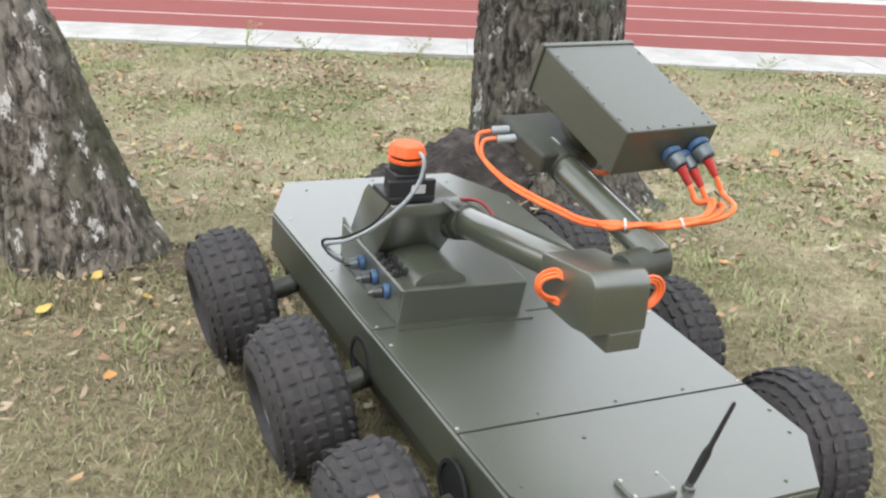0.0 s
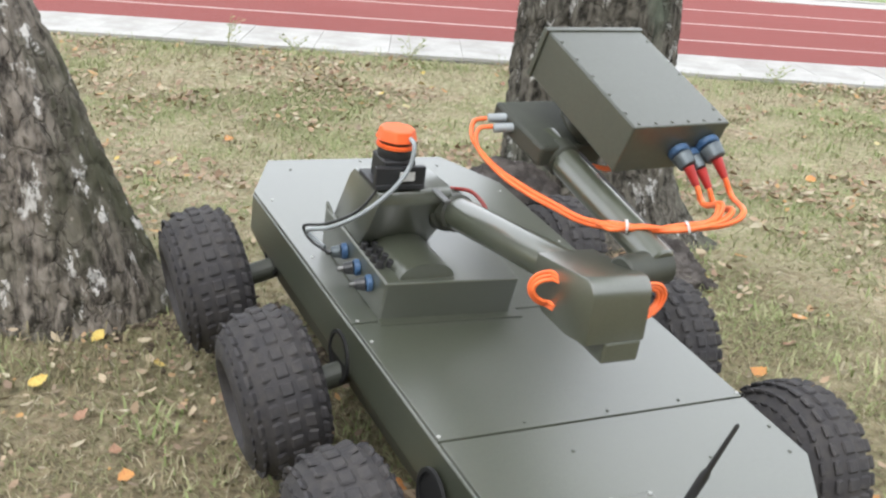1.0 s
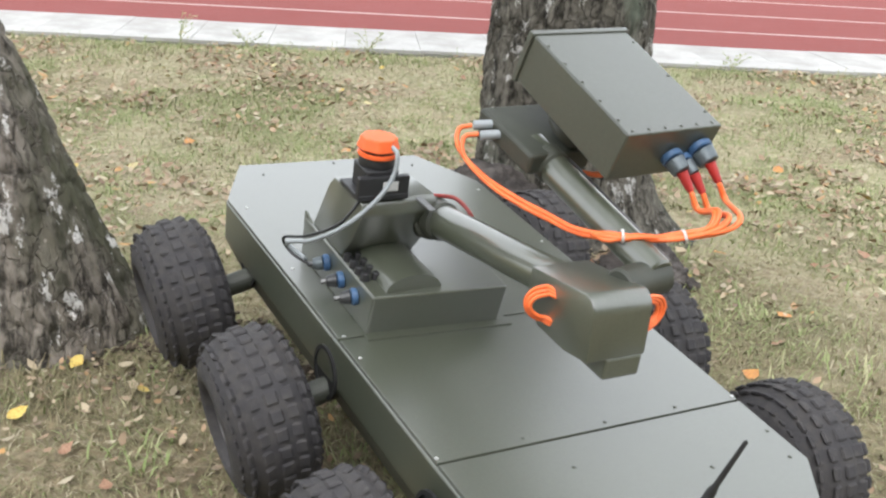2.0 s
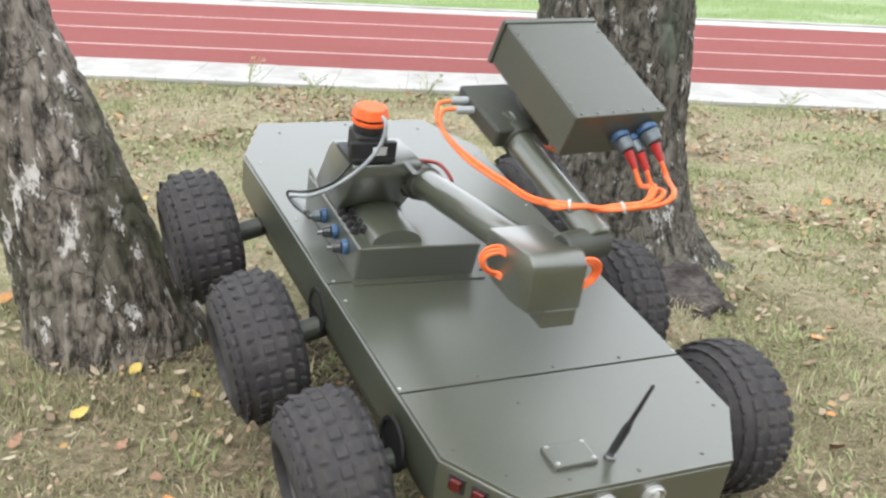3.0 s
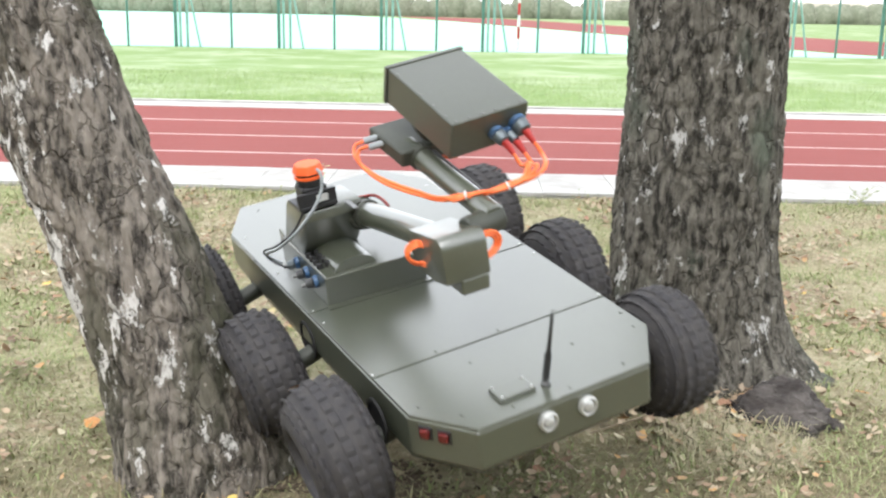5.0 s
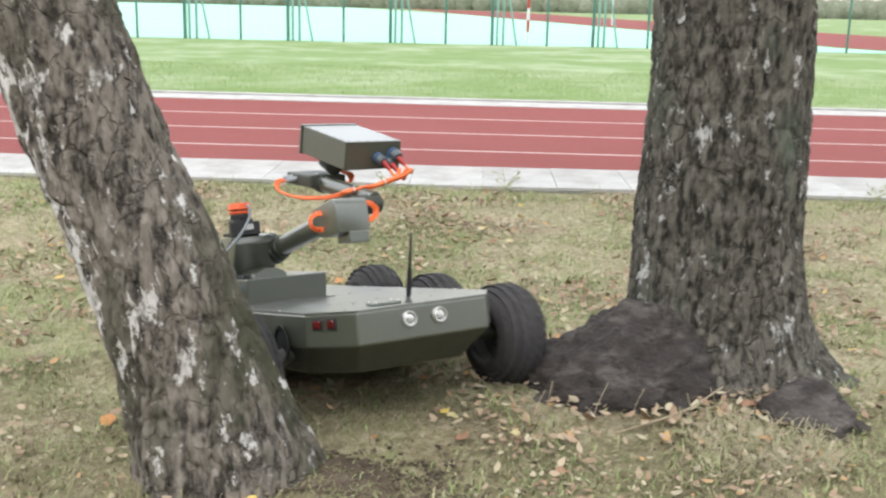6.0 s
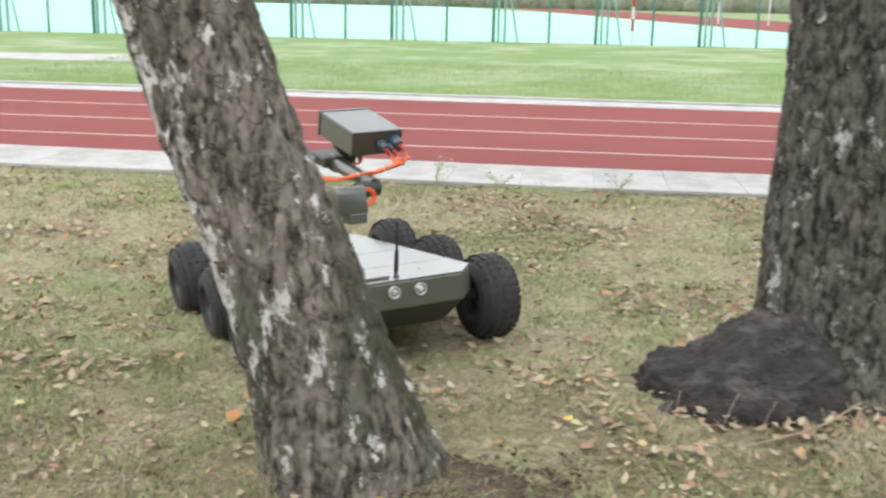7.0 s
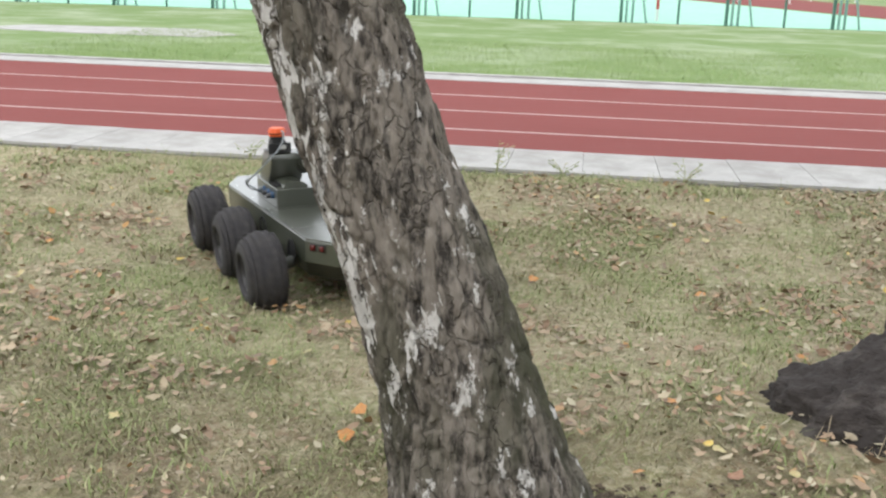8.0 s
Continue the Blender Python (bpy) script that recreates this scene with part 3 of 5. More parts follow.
def crown_leaves(centres, rng, count):
    verts, faces = [], []
    for i in range(count):
        c = centres[i % len(centres)]
        p = Vector(c) + Vector((rng.gauss(0, 0.55), rng.gauss(0, 0.55), rng.gauss(0, 0.4)))
        e = Euler((rng.uniform(-1.2, 1.2), rng.uniform(-1.2, 1.2), rng.uniform(0, 6.28))).to_matrix()
        s = rng.uniform(0.035, 0.06)
        n = len(verts)
        for v in ((-1, 0, 0), (0, -0.6, 0.1), (1, 0, 0), (0, 0.6, 0.1)):
            verts.append(tuple(p + e @ (Vector(v) * s)))
        faces.append((n, n + 1, n + 2, n + 3))
    return verts, faces


def build_tree(name, label, rows, lobes, lobe_size, seed, mat, top):
    tree = tagged(new(name), label, "tree")
    base = Vector((rows[1][1], rows[1][2], 0))
    verts, faces = trunk_mesh(rows, lobes, lobe_size, seed)
    trunk = from_lists("trunk", verts, faces, mat, tree)
    trunk.data.shade_smooth()
    rng = random.Random(seed)
    bm = bmesh.new()
    centres = []
    z, x, y, r = rows[-1]
    for i in range(9):
        a = i * 2.4 + seed
        d = rng.uniform(1.2, 2.4)
        zz = top - 2.6 + rng.uniform(0, 1.0)
        sx = float(np.interp(zz, [q[0] for q in rows], [q[1] for q in rows]))
        sy = float(np.interp(zz, [q[0] for q in rows], [q[2] for q in rows]))
        end = (sx + d * math.cos(a), sy + d * math.sin(a), zz + rng.uniform(0.5, 1.6))
        limb(bm, (sx, sy, zz), end, 0.05, 0.012)
        for k in range(5):
            f = 0.45 + 0.15 * k
            centres.append((sx + (end[0] - sx) * f, sy + (end[1] - sy) * f, zz + (end[2] - zz) * f + 0.15))
    part("limbs", bm, mat, tree, smooth=180)
    v, f = crown_leaves(centres, rng, 5000)
    from_lists("crown", v, f, FOLIAGE, tree)
    return tree


def build_burl(tree):
    """The dark rotten swelling at the foot of the upright tree, and a low root beside it."""
    for at, size, seed in (((0.415, -5.80, -0.01), (0.355, 0.26, 0.29), 3), ((0.95, -5.98, -0.01), (0.20, 0.14, 0.135), 8)):
        bm = bmesh.new()
        bmesh.ops.create_icosphere(bm, subdivisions=6, radius=1)
        for v in bm.verts:
            p = v.co.copy()
            h, flat = max(p.z, 0.0), math.hypot(p.x, p.y)
            if p.z < 0:
                p.x, p.y = p.x / max(flat, 0.2), p.y / max(flat, 0.2)
            else:
                p.x, p.y = p.x * (1 - 0.3 * h) + 0.28 * h * h, p.y * (1 - 0.2 * h) + 0.25 * h * h
            k = 1 + 0.15 * noise.noise(p * 1.7 + Vector((seed, 0, 0))) + 0.13 * noise.noise(p * 4.0 + Vector((0, seed, 0)))
            k += 0.10 * abs(noise.noise(p * 8)) + 0.045 * noise.noise(p * 19) + 0.03 * noise.noise(Vector((p.x * 5, p.y * 5, p.z * 26)))
            v.co = Vector((p.x * size[0] * k, p.y * size[1] * k, p.z * size[2] * k)) + Vector(at)
        part("burl", bm, BURL, tree, "dark rotten burl swelling at foot of trunk", smooth=180)


LEAN = ((-0.2, -0.63, -6.47, 0.26), (0.0, -0.665, -6.47, 0.225), (0.1, -0.675, -6.47, 0.215), (0.32, -0.735, -6.475, 0.19), (0.6, -0.83, -6.48, 0.178),
        (0.89, -0.955, -6.48, 0.165), (1.2, -1.063, -6.48, 0.158), (2.0, -1.36, -6.47, 0.14), (3.4, -1.85, -6.45, 0.11), (5.2, -2.3, -6.4, 0.07), (6.4, -2.45, -6.4, 0.03))
UPRIGHT = ((-0.2, 0.80, -5.48, 0.33), (0.0, 0.80, -5.48, 0.325), (0.1, 0.80, -5.48, 0.31), (0.25, 0.79, -5.48, 0.292), (0.5, 0.775, -5.48, 0.272), (0.9, 0.778, -5.48, 0.258),
           (1.3, 0.775, -5.48, 0.25), (2.5, 0.78, -5.45, 0.22), (4.5, 0.85, -5.4, 0.14), (6.5, 0.8, -5.4, 0.05))
build_tree("leaning_birch_tree", "leaning birch with furrowed bark and white patches", LEAN, ((0.2, 0.5, 0.6), (-1.7, 0.6, 0.35), (2.6, 0.6, 0.5)), 0.45, 4, BARK_L, 6.4)
upright_tree = build_tree("upright_birch_tree", "thick upright birch with dark furrowed bark and root flare", UPRIGHT,
                          ((-0.3, 0.4, 1.3), (-2.6, 0.7, 0.5), (1.6, 0.6, 0.4), (-1.05, 0.28, 0.95), (-1.65, 0.3, 0.75)), 0.5, 11, BARK_R, 6.5)
build_burl(upright_tree)


# ---------------------------------------------------------------- the six-wheeled robot
robot = tagged(new("six_wheeled_robot"), "olive green six-wheeled robot vehicle with manipulator arm and orange cables", "robot")
DECK = 0.318
HULL = [(0.567, -0.210), (0.567, 0.203), (0.435, 0.298), (-0.755, 0.326), (-0.95, 0.240), (-0.95, -0.238), (-0.755, -0.328), (0.432, -0.302)]
AXLES, WHEEL_Y, WHEEL_Z, WHEEL_R = (0.285, -0.155, -0.612), 0.440, 0.165, 0.163


def inset(outline, dx, dy):
    cx = sum(p[0] for p in outline) / len(outline)
    return [(x - dx * (1 if x > cx else -1), y - dy * (1 if y > 0 else -1)) for x, y in outline]


def build_hull():
    bm = bmesh.new()
    levels = [(DECK - 0.004, HULL), (0.226, HULL), (0.150, inset(HULL, 0.09, 0.035)), (0.140, inset(HULL, 0.10, 0.045))]
    rings = [[bm.verts.new((x, y, z)) for x, y in o] for z, o in levels]
    n = len(HULL)
    for a, b in zip(rings, rings[1:]):
        for i in range(n):
            bm.faces.new((a[i], b[i], b[(i + 1) % n], a[(i + 1) % n]))
    bm.faces.new(rings[0])
    bm.faces.new(rings[-1][::-1])
    bmesh.ops.recalc_face_normals(bm, faces=bm.faces[:])
    bmesh.ops.bevel(bm, geom=bm.edges[:], offset=0.004, segments=2, affect="EDGES", profile=0.5)
    # hull faces below z 0.222 take the darker olive
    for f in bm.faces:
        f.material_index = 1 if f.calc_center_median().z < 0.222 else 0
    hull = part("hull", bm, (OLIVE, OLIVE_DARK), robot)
    # three deck plates with gaps between them
    cuts = (-0.95, -0.120, 0.258, 0.567)

    def half(x):
        xs = [-0.95, -0.755, 0.433, 0.567]
        return float(np.interp(x, xs, [0.239, 0.327, 0.300, 0.206]))
    for a, b in zip(cuts, cuts[1:]):
        a2, b2 = a + 0.0025, b - 0.0025
        xs = [a2] + [x for x in (-0.755, 0.433) if a2 < x < b2] + [b2]
        o = [(x, -half(x) + 0.002) for x in xs] + [(x, half(x) - 0.002) for x in xs[::-1]]
        part("deck_plate", prism(o, DECK - 0.006, DECK + 0.003, 0.0012), OLIVE, hull)
    return hull


hull = build_hull()


def screws():
    spots = []
    for x in (0.245, -0.052, -0.128, -0.40, -0.70):
        for s in (-1, 1):
            spots.append((x, s * 0.298))
    spots += [(0.243, 0.02), (0.240, -0.14), (0.242, 0.17), (-0.135, 0.11), (-0.137, 0.22)]
    spots += [(0.50, -0.21), (0.535, -0.11), (0.545, 0.02), (0.535, 0.16), (0.42, 0.27), (0.42, -0.27), (-0.88, -0.2), (-0.925, 0.0), (-0.88, 0.2), (0.35, 0.285), (0.40, 0.12), (0.33, -0.1)]
    data = {}
    for i, (x, y) in enumerate(spots):
        dull = i >= 10
        if dull not in data:
            ob = part("screw", lathe([(0.0034, 0), (0.0034, 0.0012), (0.0022, 0.002), (0, 0.0022)], 10), SCREW_DULL if dull else SCREW, hull)
            data[dull] = ob.data
        else:
            ob = new("screw", data[dull])
            ob.parent = hull
        ob.location = (x, y, DECK + 0.003)


screws()


def axle_ports():
    for s in (-1, 1):
        for x in AXLES:
            y = s * 0.305
            ring = lathe([(0.052, 0), (0.052, 0.006), (0.044, 0.006), (0.044, 0.001), (0.0, 0.001)], 28)
            ring.transform(Matrix.Translation((x, y + s * 0.008, 0.232)) @ pose(0, 0, 0, -90 * s))
            part("axle_port", ring, DARK, hull, "round dark axle opening")
            part("axle", rod((x, s * 0.27, 0.205), (x, s * (WHEEL_Y - 0.03), 0.165), 0.024), OLIVE_DARK, robot)


axle_ports()


def tyre_radius(z):
    """The rounded section of the balloon tyre: radius at a distance z from its middle plane."""
    return 0.088 + 0.070 * max(0.0, 1 - (abs(z) / 0.083) ** 2.2) ** (1 / 2.0)


def tyre_mesh():
    """A fat off-road balloon tyre, its axis along y."""
    zs = [0.083 * math.sin(math.radians(a)) for a in range(-90, 91, 9)]
    prof = [(0.078, -0.056), (0.082, -0.074)] + [(tyre_radius(z), z) for z in zs] + [(0.082, 0.074), (0.078, 0.056)]
    bm = lathe(prof, 56, closed=True)
    bm.transform(pose(0, 0, 0, 90))
    return bm


def knob_row(z, size):
    """One ring of tread blocks, square to the section."""
    bm, n = bmesh.new(), 30
    rad, slope = tyre_radius(z), (tyre_radius(z + 0.003) - tyre_radius(z - 0.003)) / 0.006
    for k in range(n):
        add(bm, box(size, (0, 0, 0), 0.0035, 1), pose(0, 0, 0, 0, 0, k * 360 / n) @ Matrix.Translation((rad + 0.001, 0, z)) @ pose(0, 0, 0, 0, -math.degrees(math.atan(slope)), 0) @ pose(0, 0, 0, 0, 90, 0))
    bm.transform(pose(0, 0, 0, 90))
    return bm


TREAD = ((-0.0725, (0.010, 0.017, 0.005)), (-0.0560, (0.020, 0.025, 0.007)), (-0.0295, (0.024, 0.026, 0.007)), (0.0, (0.025, 0.026, 0.007)),
         (0.0295, (0.024, 0.026, 0.007)), (0.0560, (0.020, 0.025, 0.007)), (0.0725, (0.010, 0.017, 0.005)))


def build_wheels():
    pattern, wheels = [], []
    for s in (-1, 1):
        for x in AXLES:
            if not pattern:
                wheel = part("wheel", tyre_mesh(), RUBBER, robot, "fat black knobbly off-road tyre", smooth=180)
                bm = lathe([(0.084, -0.072), (0.090, -0.076), (0.090, -0.068), (0.078, -0.064), (0.073, -0.03), (0.03, -0.02), (0.03, 0.02),
                            (0.073, 0.03), (0.078, 0.064), (0.090, 0.068), (0.090, 0.076), (0.084, 0.072)], 36, closed=True)
                bm.transform(pose(0, 0, 0, 90))
                pieces = [part("rim", bm, RIM, wheel, "dark painted steel rim", smooth=40), part("hub", rod((0, -0.04, 0), (0, 0.04, 0), 0.032), STEEL, wheel)]
                pieces += [tagged(part("tread_ring", knob_row(*row), RUBBER, wheel), kind="stuff") for row in TREAD]
                pattern = [(o.name.split(".")[0], o.data, o.get("kind", "")) for o in pieces]
                tyre = wheel.data
            else:
                wheel = new("wheel", tyre)
                wheel.parent = robot
                tagged(wheel, "fat black knobbly off-road tyre")
                for nm, d, kind in pattern:
                    o = tagged(new(nm, d), kind=kind)
                    o.parent = wheel
            wheel.location = (x, s * (WHEEL_Y + (0.02 if s < 0 and x < -0.5 else 0.0)), WHEEL_Z)
            wheels.append(wheel)
    return wheels


WHEELS = build_wheels()


def front_fittings():
    for y in (-0.052, 0.044):
        bm = lathe([(0.022, 0), (0.022, 0.010), (0.019, 0.013), (0.015, 0.011), (0.015, 0.004)], 24)
        bm.transform(Matrix.Translation((0.565, y, 0.281)) @ pose(0, 0, 0, 0, 90, 0))
        ring = part("headlamp", bm, SCREW, robot, "small round headlamp in steel ring", smooth=40)
        bm = lathe([(0.0145, 0.002), (0.013, 0.007), (0.007, 0.0095), (0, 0.010)], 20)
        bm.transform(Matrix.Translation((0.568, y, 0.281)) @ pose(0, 0, 0, 0, 90, 0))
        part("lens", bm, LENS, ring, smooth=60)
    d = Vector((-0.135, -0.092, 0)).normalized()
    nrm = Vector((0.092, -0.135, 0)).normalized()
    for k in (0.078, 0.122):
        p = Vector((0.567, -0.210, 0.288)) + d * k
        turn = math.degrees(math.atan2(nrm.y, nrm.x))
        part("red_lamp", add(bmesh.new(), box((0.012, 0.022, 0.022), (0, 0, 0), 0.004), Matrix.Translation(p + nrm * 0.005) @ pose(0, 0, 0, 0, 0, turn)), LAMP_RED, robot, "small square red marker lamp")
        part("slot", add(bmesh.new(), box((0.006, 0.032, 0.032), (0, 0, 0), 0.002), Matrix.Translation(p) @ pose(0, 0, 0, 0, 0, turn)), BLACK, robot)
    part("cover_plate", box((0.056, 0.084, 0.010), (0.485, -0.083, DECK + 0.007), 0.003), OLIVE, robot, "small rectangular cover plate on nose")
    for sx in (-1, 1):
        for sy in (-1, 1):
            b = lathe([(0.0035, 0), (0.0035, 0.002), (0, 0.0028)], 8)
            b.transform(Matrix.Translation((0.485 + 0.021 * sx, -0.083 + 0.035 * sy, DECK + 0.012)))
            part("screw", b, SCREW, robot)
    bm = lathe([(0.011, 0), (0.011, 0.006), (0.007, 0.008), (0.007, 0.018), (0.0045, 0.02)], 16)
    bm.transform(Matrix.Translation((0.505, -0.014, DECK + 0.003)))
    mount = part("antenna_mount", bm, STEEL, robot, "steel antenna socket", smooth=40)
    m, n = along((0.507, -0.014, DECK + 0.02), (0.562, -0.018, 0.517))
    bm = lathe([(0.0065, 0), (0.0075, 0.01), (0.0075, 0.07), (0.0045, 0.085), (0.0032, n - 0.004), (0.001, n)], 12)
    bm.transform(m)
    part("antenna", bm, BLACK, robot, "thin black whip antenna", smooth=40)


front_fittings()


def turret():
    # low base box on the deck, its front face leaning forward a little
    bm = prism([(-0.122, -0.258), (-0.105, 0.010), (-0.455, 0.040), (-0.455, -0.258)], DECK + 0.003, DECK + 0.088)
    for v in bm.verts:
        if v.co.z > 0.35 and v.co.x > -0.2:
            v.co.x += 0.016
    bmesh.ops.bevel(bm, geom=bm.edges[:], offset=0.004, segments=2, affect="EDGES", profile=0.5)
    base = part("turret_base", bm, OLIVE, robot, "low box bolted to the deck")
    part("flange", prism([(-0.100, -0.262), (-0.084, 0.030), (-0.118, 0.030), (-0.124, -0.262)], DECK + 0.0035, DECK + 0.007), OLIVE, base)
    top = DECK + 0.088
    # half-round cover
    bm = bmesh.new()
    n = 14
    for i in range(n + 1):
        a = math.pi * i / n
        y, z = -0.172 + 0.055 * math.cos(a), top + 0.030 * math.sin(a)
        bm.verts.new((-0.118, y, z))
        bm.verts.new((-0.36, y, z))
    bm.verts.ensure_lookup_table()
    for i in range(n):
        bm.faces.new((bm.verts[2 * i], bm.verts[2 * i + 2], bm.verts[2 * i + 3], bm.verts[2 * i + 1]))
    bm.faces.new([bm.verts[2 * i] for i in range(n + 1)])
    bm.faces.new([bm.verts[2 * i + 1] for i in range(n + 1)][::-1])
    bmesh.ops.recalc_face_normals(bm, faces=bm.faces[:])
    part("round_cover", bm, OLIVE, base, smooth=35)
    # shoulder housing with rounded top, seen behind the lidar
    side = [(-0.425, top), (-0.372, 0.500), (-0.360, 0.522), (-0.338, 0.543), (-0.222, 0.549), (-0.206, 0.543), (-0.200, 0.520), (-0.235, 0.455), (-0.275, top)]
    bm = bmesh.new()
    a_ = [bm.verts.new((x, -0.252, z)) for x, z in side]
    b_ = [bm.verts.new((x, -0.10, z)) for x, z in side]
    bm.faces.new(a_)
    bm.faces.new(b_[::-1])
    for i in range(len(side)):
        bm.faces.new((a_[i], b_[i], b_[(i + 1) % len(side)], a_[(i + 1) % len(side)]))
    bmesh.ops.recalc_face_normals(bm, faces=bm.faces[:])
    bmesh.ops.bevel(bm, geom=[e for e in bm.edges if e.calc_face_angle(0) > 0.5], offset=0.004, segments=2, affect="EDGES", profile=0.5)
    part("shoulder_housing", bm, OLIVE, robot, "olive sheet-metal shoulder housing", smooth=35)
    gus = prism([(-0.50, DECK + 0.004), (-0.457, DECK + 0.004), (-0.457, top), (-0.495, top + 0.012), (-0.50, top + 0.012)], 0, 0.005, 0.001)
    gus.transform(Matrix.Translation((0.035, -0.250, 0)) @ pose(0, 0, 0, 90))
    part("gusset_plate", gus, OLIVE, robot, smooth=35)
    bm = rod((-0.270, -0.095, 0.480), (-0.215, -0.094, 0.498), 0.042, seg=28)
    part("shoulder_joint", bm, OLIVE_DARK, robot, "round shoulder joint drum", smooth=35)
    # lower arm
    arm = part("lower_arm", rod((-0.265, -0.093, 0.490), (0.20, -0.085, 0.573), 0.032, seg=32), OLIVE_TUBE, robot, "olive tubular lower arm", smooth=35)
    part("collar", rod((-0.215, -0.093, 0.4985), (-0.180, -0.092, 0.505), 0.037, seg=32), OLIVE_DARK, arm, smooth=35)
    for k in range(8):
        gx, gy = -0.255 + 0.027 * (k % 4), -0.246 + 0.022 * (k // 4)
        part("cable_gland", rod((gx, gy, top), (gx, gy, top + 0.014), 0.0095, 0.0075, seg=12), BLACK, base, "small black cable gland")
    part("strip", box((0.085, 0.014, 0.004), (-0.195, -0.135, 0.544), 0.001, 1), STEEL, arm)


turret()


def elbow_and_upper_arm():
    # elbow casting: side profile in x and z, rounded at the upper front edge
    prof = [(0.185, 0.604), (0.318, 0.628)]
    for i in range(7):
        a = math.pi / 2 * i / 6
        prof.append((0.324 + 0.028 * math.sin(a), 0.602 + 0.028 * math.cos(a)))
    prof += [(0.357, 0.532), (0.300, 0.520), (0.225, 0.520), (0.185, 0.552)]
    bm = bmesh.new()
    a_ = [bm.verts.new((x, -0.143, z)) for x, z in prof]
    b_ = [bm.verts.new((x, -0.038, z)) for x, z in prof]
    bm.faces.new(a_)
    bm.faces.new(b_[::-1])
    n = len(prof)
    for i in range(n):
        bm.faces.new((a_[i], b_[i], b_[(i + 1) % n], a_[(i + 1) % n]))
    bmesh.ops.recalc_face_normals(bm, faces=bm.faces[:])
    bmesh.ops.bevel(bm, geom=[e for e in bm.edges if e.calc_face_angle(0) > 0.6], offset=0.004, segments=2, affect="EDGES", profile=0.5)
    elbow = part("elbow", bm, OLIVE, robot, "olive box-shaped elbow casting", smooth=35)
    bm = box((0.082, 0.066, 0.036), (0.317, -0.076, 0.516), 0.004)
    part("elbow_foot", bm, OLIVE, elbow)
    part("knuckle", rod((0.285, -0.052, 0.606), (0.268, 0.040, 0.610), 0.030, seg=28), OLIVE_DARK, robot, "round wrist knuckle", smooth=35)
    up = part("upper_arm", rod((0.285, 0.020, 0.620), (-0.045, -0.022, 0.705), 0.0265, seg=32), OLIVE_TUBE, robot, "olive tubular upper arm", smooth=35)
    part("collar", rod((0.022, -0.0135, 0.688), (-0.010, -0.0175, 0.696), 0.031, seg=32), OLIVE_DARK, up, smooth=35)
    part("steel_rod", rod((0.275, 0.046, 0.634), (0.0, 0.011, 0.708), 0.0035, seg=10), STEEL, up)
    # head block and pan joint
    part("head_block", add(bmesh.new(), box((0.165, 0.130, 0.038), (0, 0, 0), 0.006), Matrix.Translation((-0.062, -0.008, 0.712)) @ pose(0, 0, 0, 0, 10, 4)), OLIVE_DARK, robot, "olive block under the sensor box")
    part("pan_joint", rod((-0.02, 0.012, 0.735), (0.010, 0.06, 0.790), 0.038, seg=24), OLIVE_DARK, robot, smooth=35)
    for k in (0, 1):
        part("pale_connector", rod((-0.098 + 0.026 * k, -0.070, 0.727 - 0.009 * k), (-0.112 + 0.026 * k, -0.102, 0.721 - 0.009 * k), 0.0082, seg=14), GREYCAB, robot, "pale grey cable gland", smooth=35)


elbow_and_upper_arm()

BOX_POSE = pose(0.038, 0.084, 0.8475, 0, 17.9, 6)


def sensor_box():
    bm = box((0.274, 0.206, 0.090), (0, 0, -0.045), 0.003)
    bm.transform(BOX_POSE)
    body = part("sensor_box", bm, OLIVE_BOX, robot, "olive sheet-metal sensor box")
    bm = box((0.012, 0.214, 0.096), (-0.137, 0, -0.045), 0.002)
    bm.transform(BOX_POSE)
    part("rear_lid", bm, OLIVE_BOX, body)
    data = None
    spots = [(-0.10 + 0.05 * k, -0.095, 0.0) for k in range(5)] + [(0.128, -0.088 + 0.035 * k, 0.0) for k in range(6)] + [(-0.10 + 0.1 * k, 0.095, 0.0) for k in range(3)]
    for p in spots:
        if data is None:
            ob = part("screw", lathe([(0.0030, 0), (0.0030, 0.001), (0, 0.002)], 8), SCREW_DULL, body)
            data = ob.data
        else:
            ob = new("screw", data)
            ob.parent = body
        ob.matrix_local = BOX_POSE @ Matrix.Translation(p)
    plugs = []
    for y, z, rad in ((0.016, -0.052, 0.0185), (0.048, -0.060, 0.014), (0.072, -0.040, 0.0215)):
        a, b, c_, d_ = (BOX_POSE @ Vector(q) for q in ((0.136, y, z), (0.148, y, z - 0.002), (0.170, y + 0.003, z - 0.008), (0.198, y + 0.010, z - 0.026)))
        conn = part("connector", rod(a, b, rad, seg=18), BLUE, robot, "blue ringed round cable connector", smooth=35)
        part("shell", rod(b, c_, rad * 0.95, rad * 0.8, seg=18), PLUG_GREY, conn, smooth=35)
        part("plug", rod(c_, d_, 0.0095, 0.006, seg=14), RED, conn, "red cable plug", smooth=35)
        plugs.append(d_)
    return plugs


PLUGS = sensor_box()


